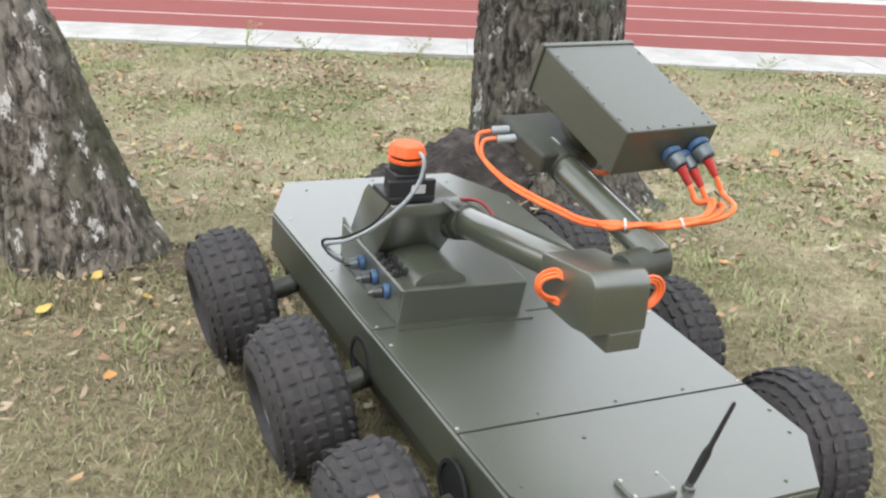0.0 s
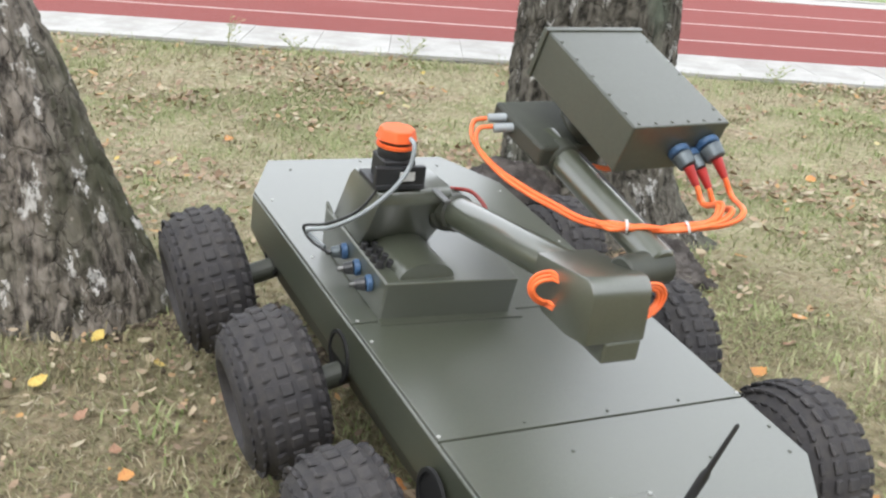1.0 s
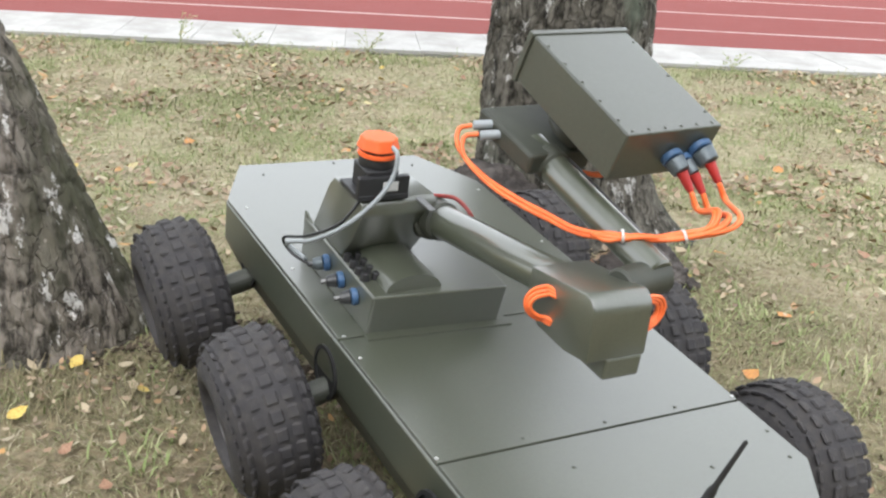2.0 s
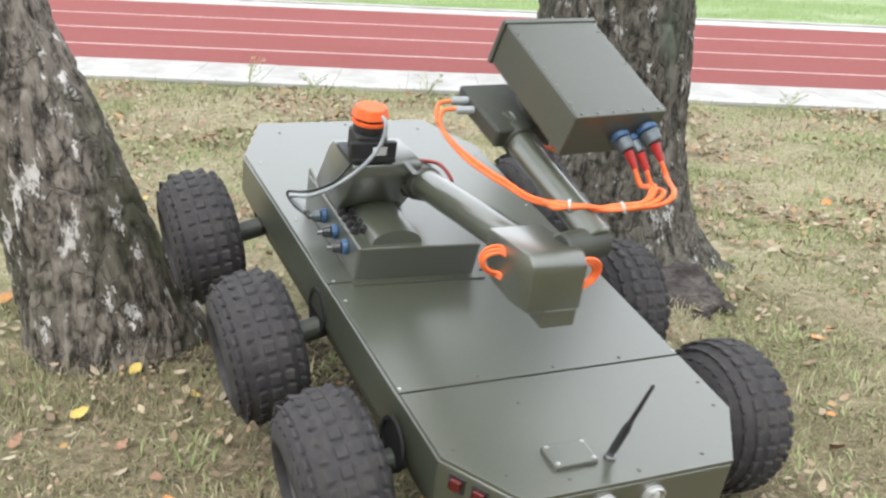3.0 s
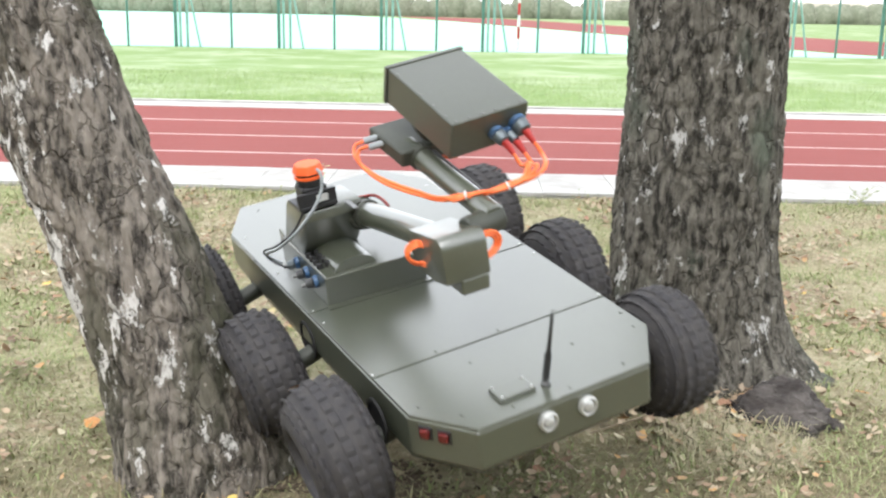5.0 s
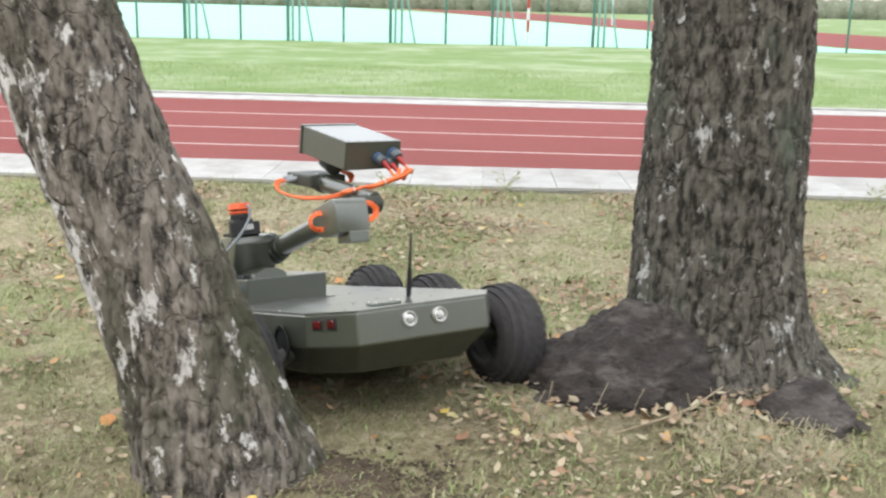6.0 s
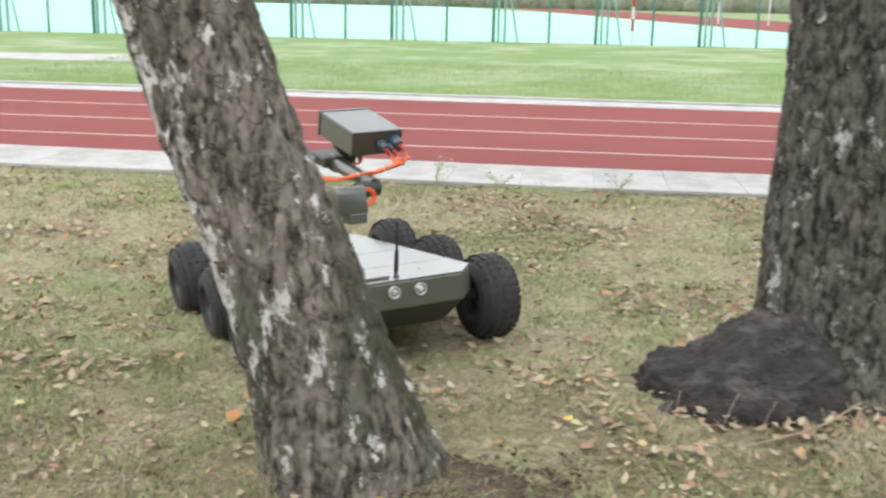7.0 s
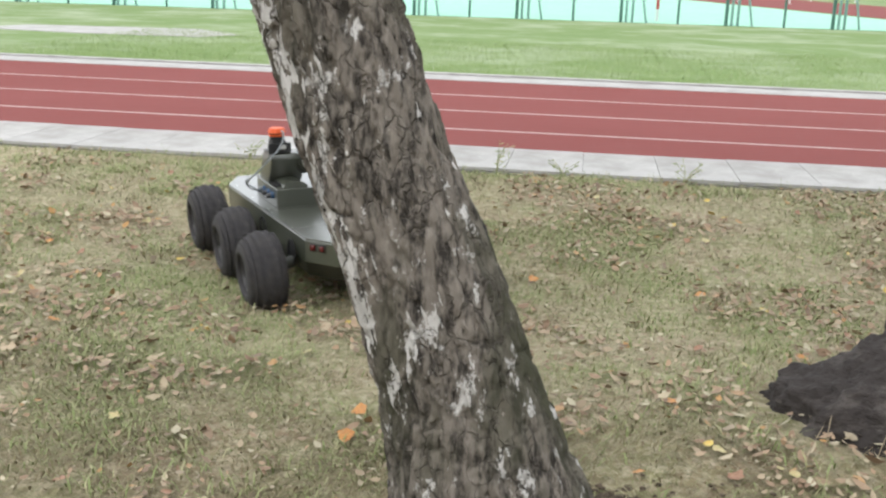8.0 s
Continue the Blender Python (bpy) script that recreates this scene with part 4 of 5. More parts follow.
def cables():
    rng = random.Random(5)
    for i, p in enumerate(PLUGS):
        for k in range(2):
            j = lambda s=0.0045: rng.uniform(-s, s)
            pts = [p, p + Vector((0.016 + 0.004 * k, 0.008, -0.026)), (0.268 + 0.012 * i + j(), 0.122 + 0.014 * i + j(), 0.708 - 0.006 * k + j()),
                   (0.276 + 0.008 * i + j(), 0.104 + 0.008 * i + j(), 0.684 + j()), (0.262 + j(), 0.058 + j(), 0.668 + j(0.004)), (0.235 + j(), 0.012 + j(), 0.660 + j(0.004)),
                   (0.212 + j(), -0.030 + j(), 0.655 + j()), (0.190 + j(0.003), -0.042 + j(0.003), 0.650)]
            part("orange_cable", tube(pts, 0.0042), ORANGE, robot, "orange sheathed cable", smooth=180)
    for k in range(2):
        z = -0.006 * k
        pts = [(-0.112 + 0.026 * k, -0.104, 0.721 + z), (-0.118 + 0.022 * k, -0.126, 0.712 + z), (-0.092 + 0.02 * k, -0.134, 0.686 + z), (-0.03 + 0.03 * k, -0.118, 0.662 + z),
               (0.04 + 0.02 * k, -0.092, 0.650 + z), (0.10 + 0.01 * k, -0.070, 0.646 + z), (0.155, -0.056, 0.646 + z), (0.195, -0.034, 0.652 + z), (0.230, 0.004, 0.660)]
        part("orange_cable", tube(pts, 0.0042), ORANGE, robot, "orange sheathed cable", smooth=180)
    for k in range(3):
        r, off = 0.0195 + 0.0045 * k, 0.004 * k
        turn = [math.pi * (0.5 + q / 12) for q in range(13)]
        pts = [(0.248 - off + 0.55 * r * math.cos(a), -0.145 - 0.026 * abs(math.cos(a)), 0.568 + r * math.sin(a)) for a in turn]
        pts = [(0.272, -0.135, 0.568 + r)] + pts + [(0.276, -0.135, 0.568 - r)]
        part("orange_loop", tube(pts, 0.0033), ORANGE, robot, "coiled orange cable at elbow", smooth=180)
        pts = [(0.335 + 0.008 * math.cos(a), -0.036 - 1.5 * r * math.cos(a), 0.586 + r * 1.05 * math.sin(a)) for a in turn]
        pts = [(0.330, -0.05, 0.586 + 1.0 * r)] + pts + [(0.330, -0.05, 0.586 - 1.0 * r)]
        part("orange_loop", tube(pts, 0.0033), ORANGE, robot, "coiled orange cable at wrist", smooth=180)
    for k in range(3):
        pts = [(0.0, 0.035, 0.735), (0.03 + 0.006 * k, 0.060 + 0.006 * k, 0.715), (0.055 + 0.004 * k, 0.055, 0.690), (0.040, 0.026, 0.688)]
        part("orange_loop", tube(pts, 0.0038), ORANGE, robot, "short orange cable loop under box", smooth=180)
    # ties
    for p, q in (((0.222, -0.012, 0.658), (0.212, -0.030, 0.655)), ((0.266, 0.070, 0.671), (0.276, 0.104, 0.684))):
        bm = lathe([(0.010, -0.002), (0.0112, -0.002), (0.0112, 0.002), (0.010, 0.002)], 20, closed=True)
        bm.transform(along(p, q)[0])
        part("cable_tie", bm, WHITEPL, robot, "white plastic cable tie")
    bm = tube([(-0.245, -0.09, 0.532), (-0.205, -0.06, 0.540), (-0.165, -0.045, 0.520), (-0.175, -0.050, 0.492)], 0.004)
    part("dark_red_cable", bm, material("dark_red_sheath", (0.25, 0.03, 0.025), 0.45, bump=0.02), robot, "dark red cable at shoulder", smooth=180)


cables()


def lidar():
    at = (-0.248, -0.211, 0.549)
    place = Matrix.Translation(at) @ Matrix.Diagonal((1.18, 1.18, 0.88, 1))
    bm = add(box((0.075, 0.085, 0.012), (0, 0, 0.006), 0.002), box((0.055, 0.055, 0.055), (0, 0, 0.034), 0.005))
    add(bm, box((0.012, 0.085, 0.05), (0.03, 0, 0.025), 0.002))
    bm.transform(place)
    ob = part("lidar", bm, BLACK, robot, "small laser scanner with orange cap")
    bm = lathe([(0.026, 0.058), (0.028, 0.062), (0.028, 0.082), (0.027, 0.084)], 28)
    bm.transform(place)
    part("window", bm, BLACK, ob, smooth=40)
    bm = lathe([(0.029, 0.081), (0.031, 0.083), (0.031, 0.089), (0.029, 0.091)], 28)
    bm.transform(place)
    part("orange_band", bm, ORANGE_CAP, ob, smooth=40)
    bm = lathe([(0.027, 0.091), (0.027, 0.096)], 28)
    bm.transform(place)
    part("gap", bm, BLACK, ob, smooth=40)
    bm = prism([(0.034 * math.cos(a), 0.034 * math.sin(a)) for a in [math.pi / 8 + math.pi / 4 * k for k in range(8)]], 0.096, 0.122, 0.004)
    for v in bm.verts:
        if v.co.z > 0.115:
            v.co.x *= 0.86
            v.co.y *= 0.86
    bm.transform(place)
    part("cap", bm, ORANGE_CAP, ob, "bright orange plastic cap")
    label = box((0.002, 0.03, 0.018), (at[0] + 0.0435, at[1] + 0.012, at[2] + 0.026), 0.0005, 1)
    part("label_plate", label, WHITEPL, ob)
    x, y, z = at
    bm = tube([(x + 0.028, y + 0.012, z + 0.098), (x + 0.048, y + 0.016, z + 0.088), (x + 0.056, y + 0.008, z + 0.05), (x + 0.060, y - 0.025, z + 0.005), (x + 0.040, y - 0.075, z - 0.05),
               (x - 0.02, y - 0.105, z - 0.10), (x - 0.09, y - 0.115, z - 0.135), (x - 0.13, y - 0.11, z - 0.16), (x - 0.08, y - 0.09, z - 0.17)], 0.0042)
    part("grey_cable", bm, GREYCAB, robot, "grey signal cable from scanner", smooth=180)
    bm = tube([(x + 0.03, y - 0.03, z + 0.01), (x + 0.02, y - 0.07, z - 0.05), (x - 0.06, y - 0.10, z - 0.11), (x - 0.14, y - 0.115, z - 0.15), (x - 0.13, y - 0.10, z - 0.18), (x - 0.06, y - 0.085, z - 0.175)], 0.003)
    part("black_cable", bm, BLACK, robot, "thin black cable from scanner", smooth=180)
    for k, cx in enumerate((-0.318, -0.245, -0.178)):
        a, b, d = (cx, -0.256, 0.372), (cx - 0.002, -0.268, 0.371), (cx - 0.008, -0.286, 0.367)
        conn = part("connector", rod(a, b, 0.0165, seg=20), BLUE, robot, "blue ringed round connector on turret base", smooth=35)
        part("shell", rod(b, d, 0.0135, 0.011, seg=18), PLUG_GREY if k == 0 else PLUG_DARK, conn, smooth=35)
        part("knob", rod(d, (cx - 0.012, -0.296, 0.365), 0.005, seg=10), STEEL, conn, smooth=35)


lidar()


# ---------------------------------------------------------------- grass, litter and leaves
def blocked(x, y):
    return (x + 0.67) ** 2 + (y + 6.47) ** 2 < 0.05 or (x - 0.8) ** 2 + (y + 5.48) ** 2 < 0.09 or ((x - 0.40) / 0.34) ** 2 + ((y + 5.72) / 0.22) ** 2 < 1


def lush(x, y):
    """How green and thick the turf grows, 0 to 1, in ragged patches."""
    v = 0.42 + 1.3 * noise.noise((x * 1.3, y * 1.3, 3)) + 0.9 * noise.noise((x * 3.1, y * 3.1, 8)) + 0.5 * noise.noise((x * 7, y * 7, 12))
    return max(0.0, min(1.0, v))


def blades(name, count, area, length, mat, label, seed, green=0, stand=0.35):
    """Bent grass blades that lie over in drifts. green 0: everywhere; 1: in the lush patches; -1: in the dry ones; 2: under the trees."""
    rng = random.Random(seed)
    verts, faces = [], []
    x0, x1, y0, y1 = area
    done = 0
    while done < count:
        x, y = rng.uniform(x0, x1), rng.uniform(y0, y1)
        if blocked(x, y):
            continue
        d = lush(x, y)
        if green == 1:
            keep = d * d + 0.03
        elif green < 0:
            keep = 1.0 - 0.75 * d
        elif green == 2:
            keep = max(0.0, min(1.0, (-5.3 - y + 0.8 * noise.noise((x * 2, y * 2, 4))) / 1.1)) * (0.3 + 0.7 * d)
        else:
            keep = 1.0
        if green in (1, -1):
            keep *= max(0.3, min(1.0, 1 + (y + 5.6 + 0.6 * noise.noise((x * 1.5, y * 1.5, 6))) * 0.8))
        if rng.random() > keep:
            continue
        done += 1
        z = ground_height(x, y) - 0.003
        reach = length * rng.uniform(0.4, 1.15)
        h = reach * stand * rng.uniform(0.3, 1.3)
        a = 5.0 * noise.noise((x * 0.9, y * 0.9, 17)) + 3.0 * noise.noise((x * 4, y * 4, 19)) + rng.gauss(0, 1.3)
        dx, dy = math.cos(a), math.sin(a)
        w = rng.uniform(0.0007, 0.0017)
        bend, drop = rng.uniform(0.35, 0.6), rng.uniform(0.2, 1.0)
        n = len(verts)
        verts += [(x - dy * w, y + dx * w, z), (x + dy * w, y - dx * w, z),
                  (x + dx * reach * bend + dy * w, y + dy * reach * bend - dx * w, z + h), (x + dx * reach * bend - dy * w, y + dy * reach * bend + dx * w, z + h),
                  (x + dx * reach, y + dy * reach, z + h * drop)]
        faces += [(n, n + 1, n + 2, n + 3), (n + 3, n + 2, n + 4)]
    tagged(from_lists(name, verts, faces, mat), label, "grass", kind="stuff")


blades("dry_grass", 150000, (-4.0, 4.0, -8.4, -2.06), 0.052, GRASS_DRY, "short dry grass lying over patchy soil", 1, -1)
blades("green_turf_grass", 100000, (-4.0, 4.0, -8.4, -2.06), 0.055, GRASS_TURF, "greener grass in patches of the turf", 21, 1, 0.5)
blades("root_grass", 1500, (0.58, 0.98, -6.36, -6.06), 0.11, GRASS_DRY, "long straw-coloured grass tufts by the roots", 7, 0, 0.45)
blades("tree_foot_grass", 700, (-1.2, -0.3, -6.92, -6.64), 0.06, GRASS_MAT, "grass tufts at the foot of the leaning birch", 17, 0, 0.8)
blades("matted_grass", 150000, (-2.9, 2.9, -8.2, -5.2), 0.05, GRASS_MAT, "matted brown-green grass under the trees", 27, 2)
blades("edge_grass", 3500, (-5.5, 5.5, -2.42, -2.04), 0.06, GRASS_TURF, "longer ragged grass along slab edge", 2, 0, 0.9)
blades("lawn_grass", 60000, (-9, 9, 4.55, 11), 0.08, GRASS_GREEN, "lush green lawn grass beyond track", 3, 0, 0.8)


def grass_tufts(name, count, area, height, mat, label, seed):
    """Separate clumps of taller blades that break up the short turf."""
    rng = random.Random(seed)
    verts, faces = [], []
    done = 0
    while done < count:
        cx, cy = rng.uniform(area[0], area[1]), rng.uniform(area[2], area[3])
        if blocked(cx, cy) or rng.random() > 0.5 + 1.2 * noise.noise((cx * 1.2, cy * 1.2, 3)):
            continue
        done += 1
        spread, tall = rng.uniform(0.03, 0.09), height * rng.uniform(0.5, 1.0)
        for k in range(rng.randint(14, 40)):
            x, y = cx + rng.gauss(0, spread), cy + rng.gauss(0, spread)
            a, h = rng.uniform(0, 6.283), tall * rng.uniform(0.4, 1.0)
            dx, dy, w = math.cos(a), math.sin(a), rng.uniform(0.0015, 0.003)
            z, n = ground_height(x, y) - 0.004, len(verts)
            verts += [(x - dy * w, y + dx * w, z), (x + dy * w, y - dx * w, z), (x + dx * h * 0.4 + dy * w, y + dy * h * 0.4 - dx * w, z + h * 0.7),
                      (x + dx * h * 0.4 - dy * w, y + dy * h * 0.4 + dx * w, z + h * 0.7), (x + dx * h, y + dy * h, z + h)]
            faces += [(n, n + 1, n + 2, n + 3), (n + 3, n + 2, n + 4)]
    tagged(from_lists(name, verts, faces, mat), label, "grass", kind="stuff")


grass_tufts("green_tufts", 620, (-4.2, 4.2, -7.4, -2.1), 0.055, GRASS_TURF, "scattered taller green grass tufts", 41)
grass_tufts("straw_tufts", 520, (-4.2, 4.2, -7.8, -2.1), 0.045, GRASS_MAT, "scattered brown straw grass tufts", 43)


def edge_weed(x, y, h, seed):
    """A spindly weed at the slab edge: a few bent stalks with narrow leaves."""
    rng = random.Random(seed)
    bm = bmesh.new()
    for k in range(7):
        a = rng.uniform(0, 6.283)
        top = Vector((x + 0.10 * math.cos(a), y + 0.06 * math.sin(a), h * rng.uniform(0.5, 1)))
        add(bm, tube([(x, y, -0.02), (x + 0.02 * math.cos(a), y + 0.02 * math.sin(a), top.z * 0.5), top], 0.0016, 5, 3))
        for q in range(3):
            p = Vector((x, y, 0)).lerp(top, 0.4 + 0.25 * q)
            d = Vector((rng.uniform(-1, 1), rng.uniform(-1, 1), 0.4)).normalized() * 0.035
            s = d.orthogonal().normalized() * 0.005
            bm.faces.new([bm.verts.new(v) for v in (p, p + d * 0.5 + s, p + d, p + d * 0.5 - s)])
    tagged(part("weed", bm, GRASS_TURF), "spindly green weed growing at slab edge", "weed", "weeds along the slab edge")


for wx, wh, wk in ((-1.05, 0.22, 1), (-0.62, 0.12, 2), (1.45, 0.10, 3), (-2.7, 0.16, 4), (0.15, 0.17, 5), (2.6, 0.14, 6)):
    edge_weed(wx, -2.09, wh, wk)


def humus():
    """Loose dark soil beside the leaning tree: a low ragged spread with crumbs on it."""
    rng = random.Random(31)
    for at, reach, seed in (((-0.30, -6.50), 0.24, 1), ((-0.04, -6.68), 0.15, 5)):
        n, verts, faces = 44, [], []
        for j in range(n):
            for i in range(n):
                u, v = 2.6 * i / (n - 1) - 1.3, 2.6 * j / (n - 1) - 1.3
                x, y = at[0] + reach * u, at[1] + reach * 0.75 * v
                edge = 1 - math.hypot(u, v) + 0.55 * noise.noise((x * 7, y * 7, seed)) + 0.35 * noise.noise((x * 22, y * 22, seed))
                verts.append((x, y, ground_height(x, y) + 0.014 * max(-2.0, min(1.0, edge * 1.5)) + 0.007 * noise.noise((x * 60, y * 60, 2)) - 0.003))
        faces = [(j * n + i, j * n + i + 1, (j + 1) * n + i + 1, (j + 1) * n + i) for j in range(n - 1) for i in range(n - 1)]
        ob = from_lists("soil_spread", verts, faces, HUMUS)
        ob.data.shade_smooth()
        tagged(ob, "loose dark humus soil beside tree foot", "soil", kind="stuff")
    bm = bmesh.new()
    for k in range(420):
        x, y = rng.gauss(-0.24, 0.16), rng.gauss(-6.55, 0.11)
        s = rng.uniform(0.003, 0.010)
        bmesh.ops.create_icosphere(bm, subdivisions=1, radius=s, matrix=Matrix.Translation((x, y, ground_height(x, y) + 0.008 + s * 0.3)) @ Matrix.Diagonal((1, rng.uniform(0.5, 1), 0.6, 1)))
    tagged(part("soil_crumbs", bm, HUMUS), "dark soil crumbs scattered beside tree foot", "soil", kind="stuff")


humus()


def dry_stalks():
    """Pale dead stalks that lean against the burl."""
    rng = random.Random(77)
    for k in range(6):
        x, y = 0.10 + 0.13 * k + rng.uniform(-0.06, 0.06), -6.10 + rng.uniform(-0.06, 0.03)
        z, tall = ground_height(x, y), rng.uniform(0.07, 0.15)
        lean = rng.uniform(-0.06, 0.07)
        bm = tube([(x, y, z - 0.01), (x + lean * 0.4, y + 0.02, z + tall * 0.5), (x + lean, y + 0.05, z + tall)], 0.0012, 5, 4)
        tagged(part("dry_stalk", bm, STRAW, smooth=180), "pale dead grass stalk by the rotten burl", "stalk", "dead stalks by the burl")
    bm = tube([(0.28, -6.17, 0.01), (0.42, -6.15, 0.05), (0.58, -6.12, 0.10), (0.70, -6.06, 0.155)], 0.0028, 6, 5)
    tagged(part("fallen_twig", bm, STRAW, smooth=180), "thin pale twig leaning on the burl", "twig")


dry_stalks()


def leaf_shape(size, curl, rng):
    """A small birch-like leaf with toothed edge, midrib fold and curl."""
    bm = bmesh.new()
    n = 9
    rows = []
    for i in range(n):
        t = i / (n - 1)
        w = size * 0.42 * math.sin(math.pi * min(1, t * 1.02) ** 0.7) * (1 + rng.uniform(-0.22, 0.22))
        x = size * (t - 0.5)
        z = curl * size * (t - 0.5) ** 2
        rows.append([bm.verts.new((x, -w, z + rng.uniform(-0.05, 0.25) * w)), bm.verts.new((x, 0, z)), bm.verts.new((x, w, z + rng.uniform(-0.05, 0.3) * w))])
    for a, b in zip(rows, rows[1:]):
        for k in (0, 1):
            bm.faces.new((a[k], b[k], b[k + 1], a[k + 1]))
    bmesh.ops.remove_doubles(bm, verts=bm.verts[:], dist=1e-5)
    return bm


def litter(name, count, area, size, seed):
    rng = random.Random(seed)
    verts, faces = [], []
    done = 0
    while done < count:
        x, y = rng.uniform(area[0], area[1]), rng.uniform(area[2], area[3])
        if blocked(x, y) or rng.random() > 0.30 + 0.9 * noise.noise((x * 1.1 + 7, y * 1.1, 1)) + 0.9 * noise.noise((x * 3 + 7, y * 3, 1)):
            continue
        done += 1
        z = ground_height(x, y) + rng.uniform(0.014, 0.034)
        s = size * rng.uniform(0.35, 1.0) * (0.68 if y < -6.3 else 1.0)
        e = Euler((rng.gauss(0, 0.35), rng.gauss(0, 0.35), rng.uniform(0, 6.28))).to_matrix()
        n = len(verts)
        for q in ((-1, 0, 0.15), (-0.2, -0.5, 0), (0.5, -0.35, 0.05), (1, 0, 0.2), (0.4, 0.4, 0.08), (-0.3, 0.5, 0)):
            verts.append(tuple(Vector((x, y, z)) + e @ (Vector(q) * s)))
        faces += [(n, n + 1, n + 5), (n + 1, n + 2, n + 4, n + 5), (n + 2, n + 3, n + 4)]
    tagged(from_lists(name, verts, faces, LITTER), "scattered dry brown leaf litter on turf", "leaf litter", kind="stuff")


litter("leaf_litter", 15000, (-4.2, 4.2, -8.4, -2.1), 0.019, 4)
litter("large_leaf_litter", 9500, (-4.0, 4.0, -8.2, -2.1), 0.030, 14)
litter("track_litter", 400, (-5, 5, -1.0, 3.5), 0.03, 6)

bm = prism([(-9.6, 9.2), (-7.4, 9.4), (-7.0, 10.4), (-8.3, 11.6), (-11.5, 10.9), (-11.8, 9.5)], -0.01, 0.01, 0.004)
tagged(part("sand_patch", bm, SLAB), "pale sandy patch on green lawn", "sand patch", kind="structure")


def fallen_leaves():
    rng = random.Random(9)
    kinds = []
    for nm, mat, lab in (("y", LEAF_Y, "yellow fallen birch leaf on turf"), ("o", LEAF_O, "orange fallen birch leaf on turf"),
                         ("p", LEAF_P, "pale fallen birch leaf on turf"), ("b", LEAF_B, "brown curled fallen leaf on turf")):
        kinds.append((part("fallen_leaf", leaf_shape(0.075, rng.uniform(0.1, 0.5), rng), mat, smooth=180), lab))
    spots = [(-0.108, -6.103, 0), (-0.083, -6.135, 2), (0.092, -6.228, 2), (1.114, -5.989, 0), (-0.624, -6.901, 0), (-0.381, -6.791, 0), (-0.552, -6.696, 0),
             (1.195, -6.733, 1), (1.106, -6.604, 1), (-0.685, -4.151, 1), (-0.489, -7.033, 3), (-0.724, -7.029, 3)]
    while len(spots) < 300:
        x, y = rng.uniform(-3.2, 3.2), rng.uniform(-8.2, -2.6)
        if blocked(x, y):
            continue
        spots.append((x, y, rng.choice((0, 1, 1, 2, 2, 3, 3, 3))))
    used = set()
    for x, y, k in spots:
        ob, lab = kinds[k]
        s = rng.uniform(0.4, 0.75)
        m = Matrix.Translation((x, y, ground_height(x, y) + 0.020)) @ Euler((rng.gauss(0, 0.3), rng.gauss(0, 0.3), rng.uniform(0, 6.28))).to_matrix().to_4x4() @ Matrix.Diagonal((s, s, s, 1))
        if k in used:
            o = new("fallen_leaf", ob.data)
        else:
            o = ob
            used.add(k)
        o.matrix_world = m
        tagged(o, lab, "leaf", "leaves fallen on the turf")


fallen_leaves()


# ---------------------------------------------------------------- what moves
ROBOT_ROWS = (  # seconds, x, y, z, heading, pitch, roll
    (0, 0.611, -7.519, -0.023, -64.0, 5.1, -1.1),
    (0.5, 0.506, -7.379, 0.001, -65.1, 5.6, -1.5),
    (1, 0.398, -7.207, 0.036, -66.2, 6.1, -1.5),
    (1.5, 0.374, -7.175, 0.037, -67.7, 6.2, -0.4),
    (1.7, 0.379, -7.192, 0.036, -67.4, 5.9, -0.7),
    (2.8, 0.296, -7.073, 0.103, -65.2, 10.7, -1.8),
    (3, 0.265, -7.007, 0.101, -65.9, 12.1, -1.1),
    (3.5, 0.147, -6.799, 0.174, -66.5, 14.3, 5.8),
    (4, 0.077, -6.685, 0.225, -67.4, 16.2, 4.2),
    (4.5, 0.035, -6.545, 0.245, -64.6, 15.6, 9.3),
    (4.7, 0.041, -6.535, 0.250, -62.5, 15.3, 12.2),
    (5.25, -0.085, -6.345, 0.200, -60.0, -4.0, 12.0),
    (5.8, -0.249, -6.097, 0.085, -56.7, -21.0, 11.3),
    (6, -0.438, -5.795, -0.021, -56.6, -13.3, -0.7),
    (6.5, -0.752, -5.422, -0.054, -56.1, -9.3, 2.6),
    (7, -0.938, -5.172, -0.067, -56.7, -7.1, 2.1),
    (7.5, -1.170, -4.843, -0.062, -56.6, -4.9, 1.3),
    (8, -1.506, -4.396, -0.072, -57.7, -0.8, 1.8),
)


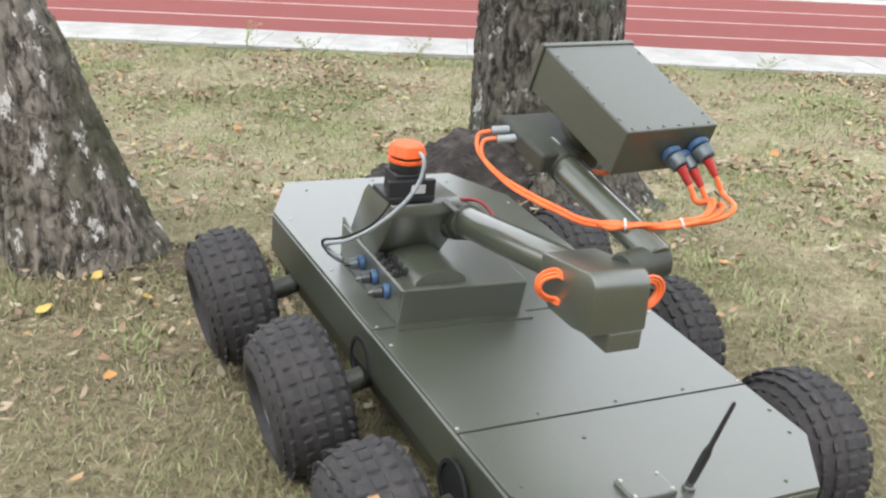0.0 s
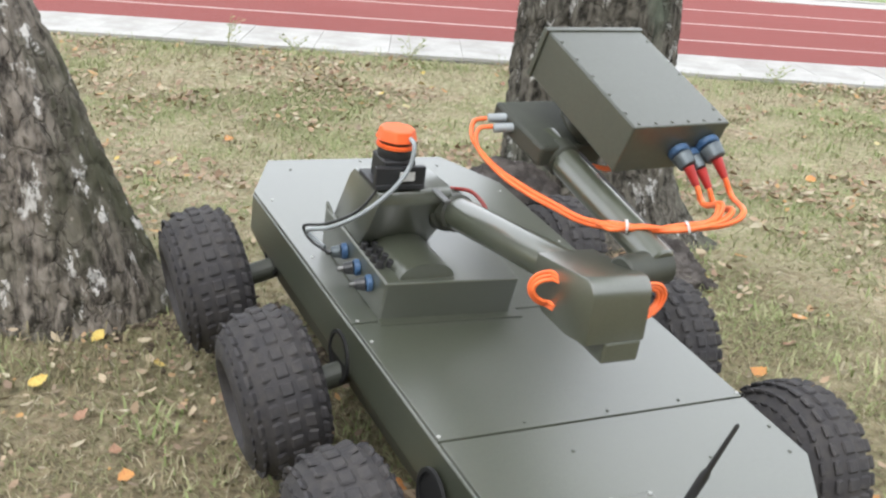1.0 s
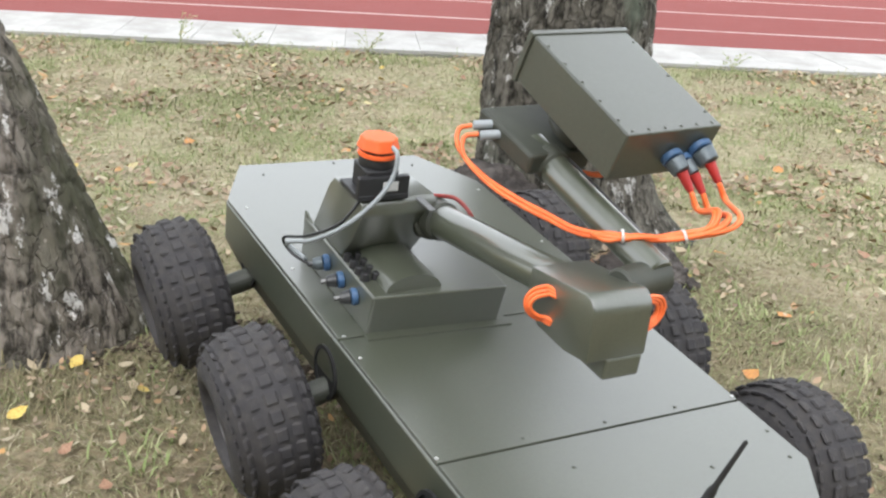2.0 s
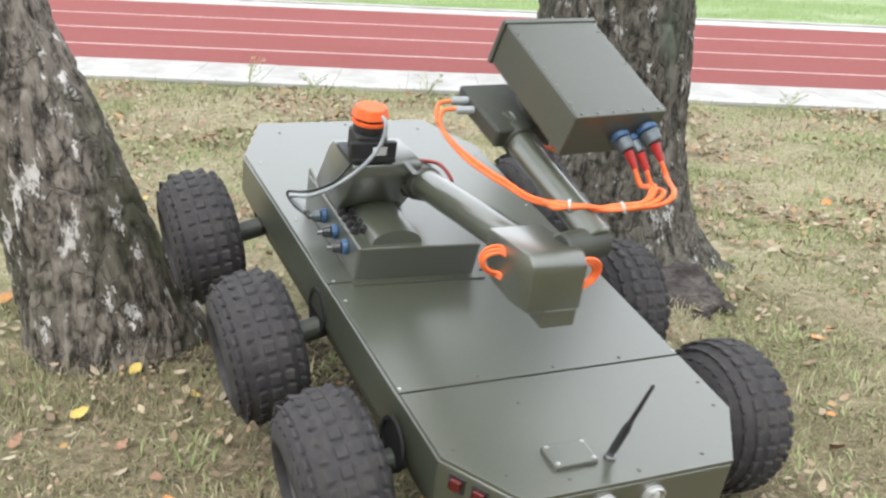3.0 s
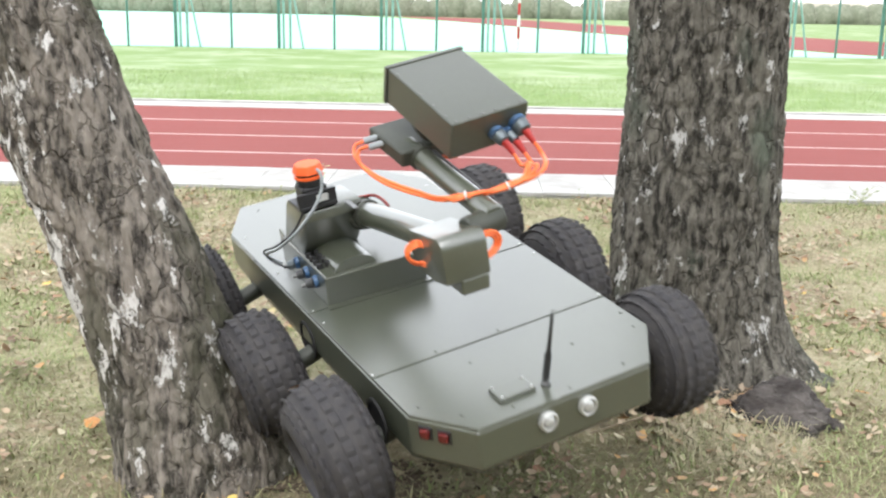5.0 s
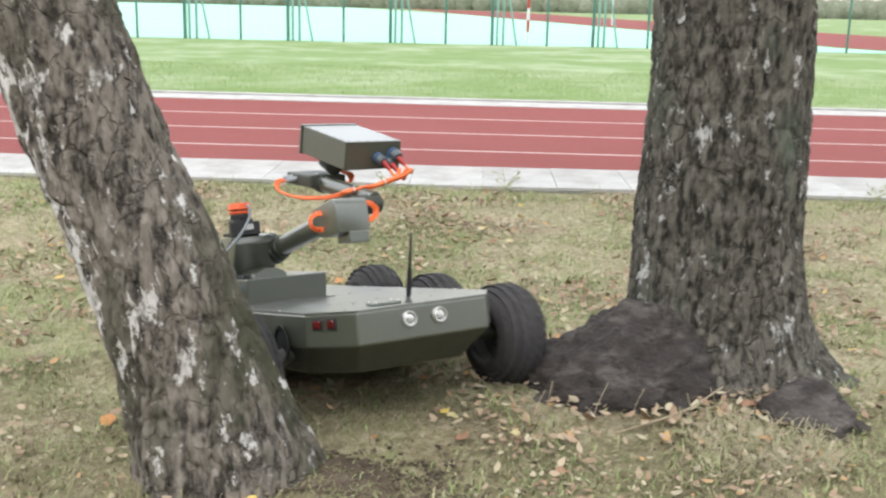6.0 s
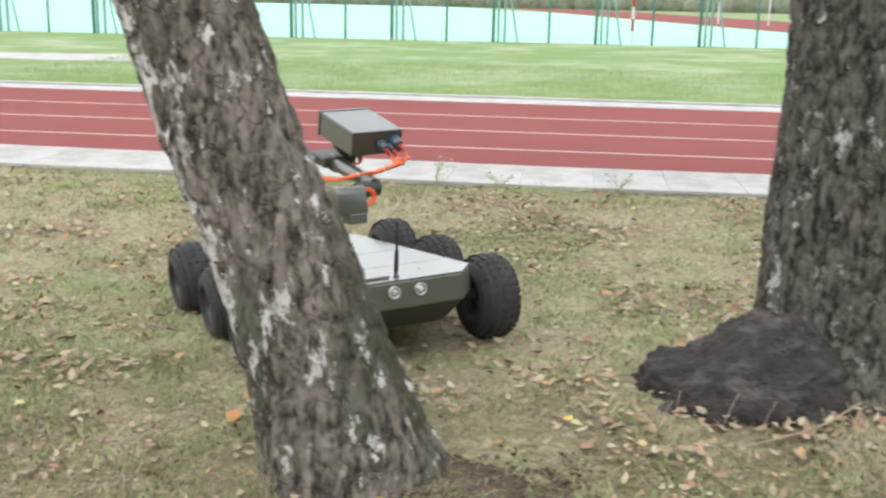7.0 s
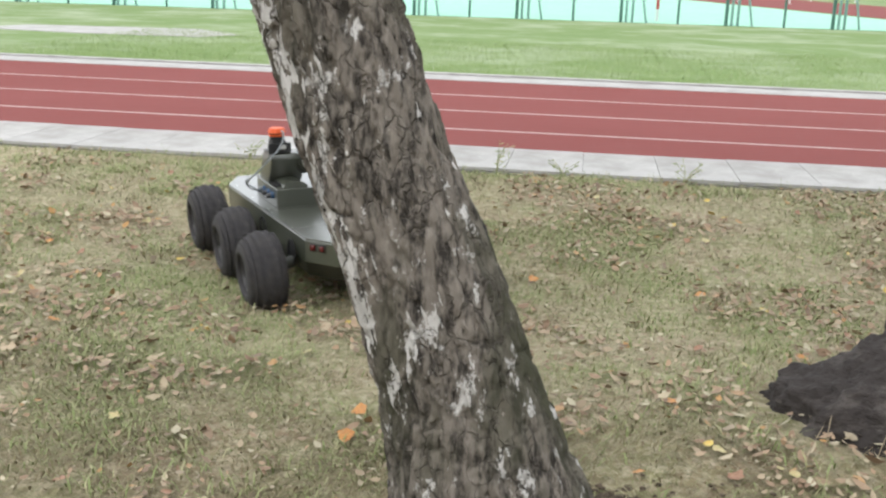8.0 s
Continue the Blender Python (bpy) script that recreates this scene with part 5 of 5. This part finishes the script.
def leaf_on_tyre(wheel, turned, forward, side):
    """A wet leaf stuck to the tread."""
    rng = random.Random(3)
    bm = leaf_shape(0.036, 0.1, rng)
    d = Vector((math.sin(radians(forward)), 0, math.cos(radians(forward))))
    turn = pose(0, 0, 0, 0, forward, 0)
    bm.transform(pose(0, 0, 0, 0, -turned, 0) @ Matrix.Translation(d * 0.1645 + Vector((0, side, 0))) @ turn @ pose(0, 0, 0, 0, 0, 60))
    part("stuck_leaf", bm, LEAF_O, wheel, "orange leaf stuck to the tread", smooth=180)


def motions():
    walk(robot, [(r[0], pose(r[1], r[2], r[3], r[6], r[5], r[4])) for r in ROBOT_ROWS])
    ts = [q[0] for q in ROBOT_ROWS]
    tab = np.array(ROBOT_ROWS)
    rolled, rows = 0.0, []
    last = None
    for i in range(81):
        t = i * 0.1
        p = [float(np.interp(t, ts, tab[:, k])) for k in (1, 2, 4)]
        if last is not None:
            h = radians(p[2])
            rolled += ((p[0] - last[0]) * math.cos(h) + (p[1] - last[1]) * math.sin(h)) / WHEEL_R
        rows.append((t, math.degrees(rolled)))
        last = p
    # each wheel rides up and down on its suspension: standing, mounting the root, climbing, and rolling away
    when = (1.7, 3.0, 3.5, 4.7, 5.8, 7.4, 8.0)
    lifts = ((0.0, 0.012, 0.048, 0.0), (0.005, -0.004, 0.014, 0.03), (0.010, 0.010, 0.030, 0.065), (0.0, -0.002, -0.046, -0.004), (0.0, 0.0, -0.004, 0.03), (0.0, 0.03, 0.032, 0.065))
    for w, (a, b, c, d) in zip(WHEELS, lifts):
        home = w.location.copy()
        lean = (12, 11, 9, 9, 4, 4, 3) if home.y < 0 else (-2,) * 7
        tuck = 0.030 if w is WHEELS[0] else 0.0
        up = (a, b, c, c, d, d, 0.4 * d)
        side = (0.0, 0.6 * tuck, tuck, tuck, 0.0, 0.0, 0.0)
        walk(w, [(t, Matrix.Translation(home + Vector((0, float(np.interp(t, when, side)), float(np.interp(t, when, up))))) @ pose(0, 0, 0, float(np.interp(t, when, lean))) @ pose(0, 0, 0, 0, q, 0)) for t, q in rows])


leaf_on_tyre(WHEELS[0], -344.6, 46, -0.02)
motions()
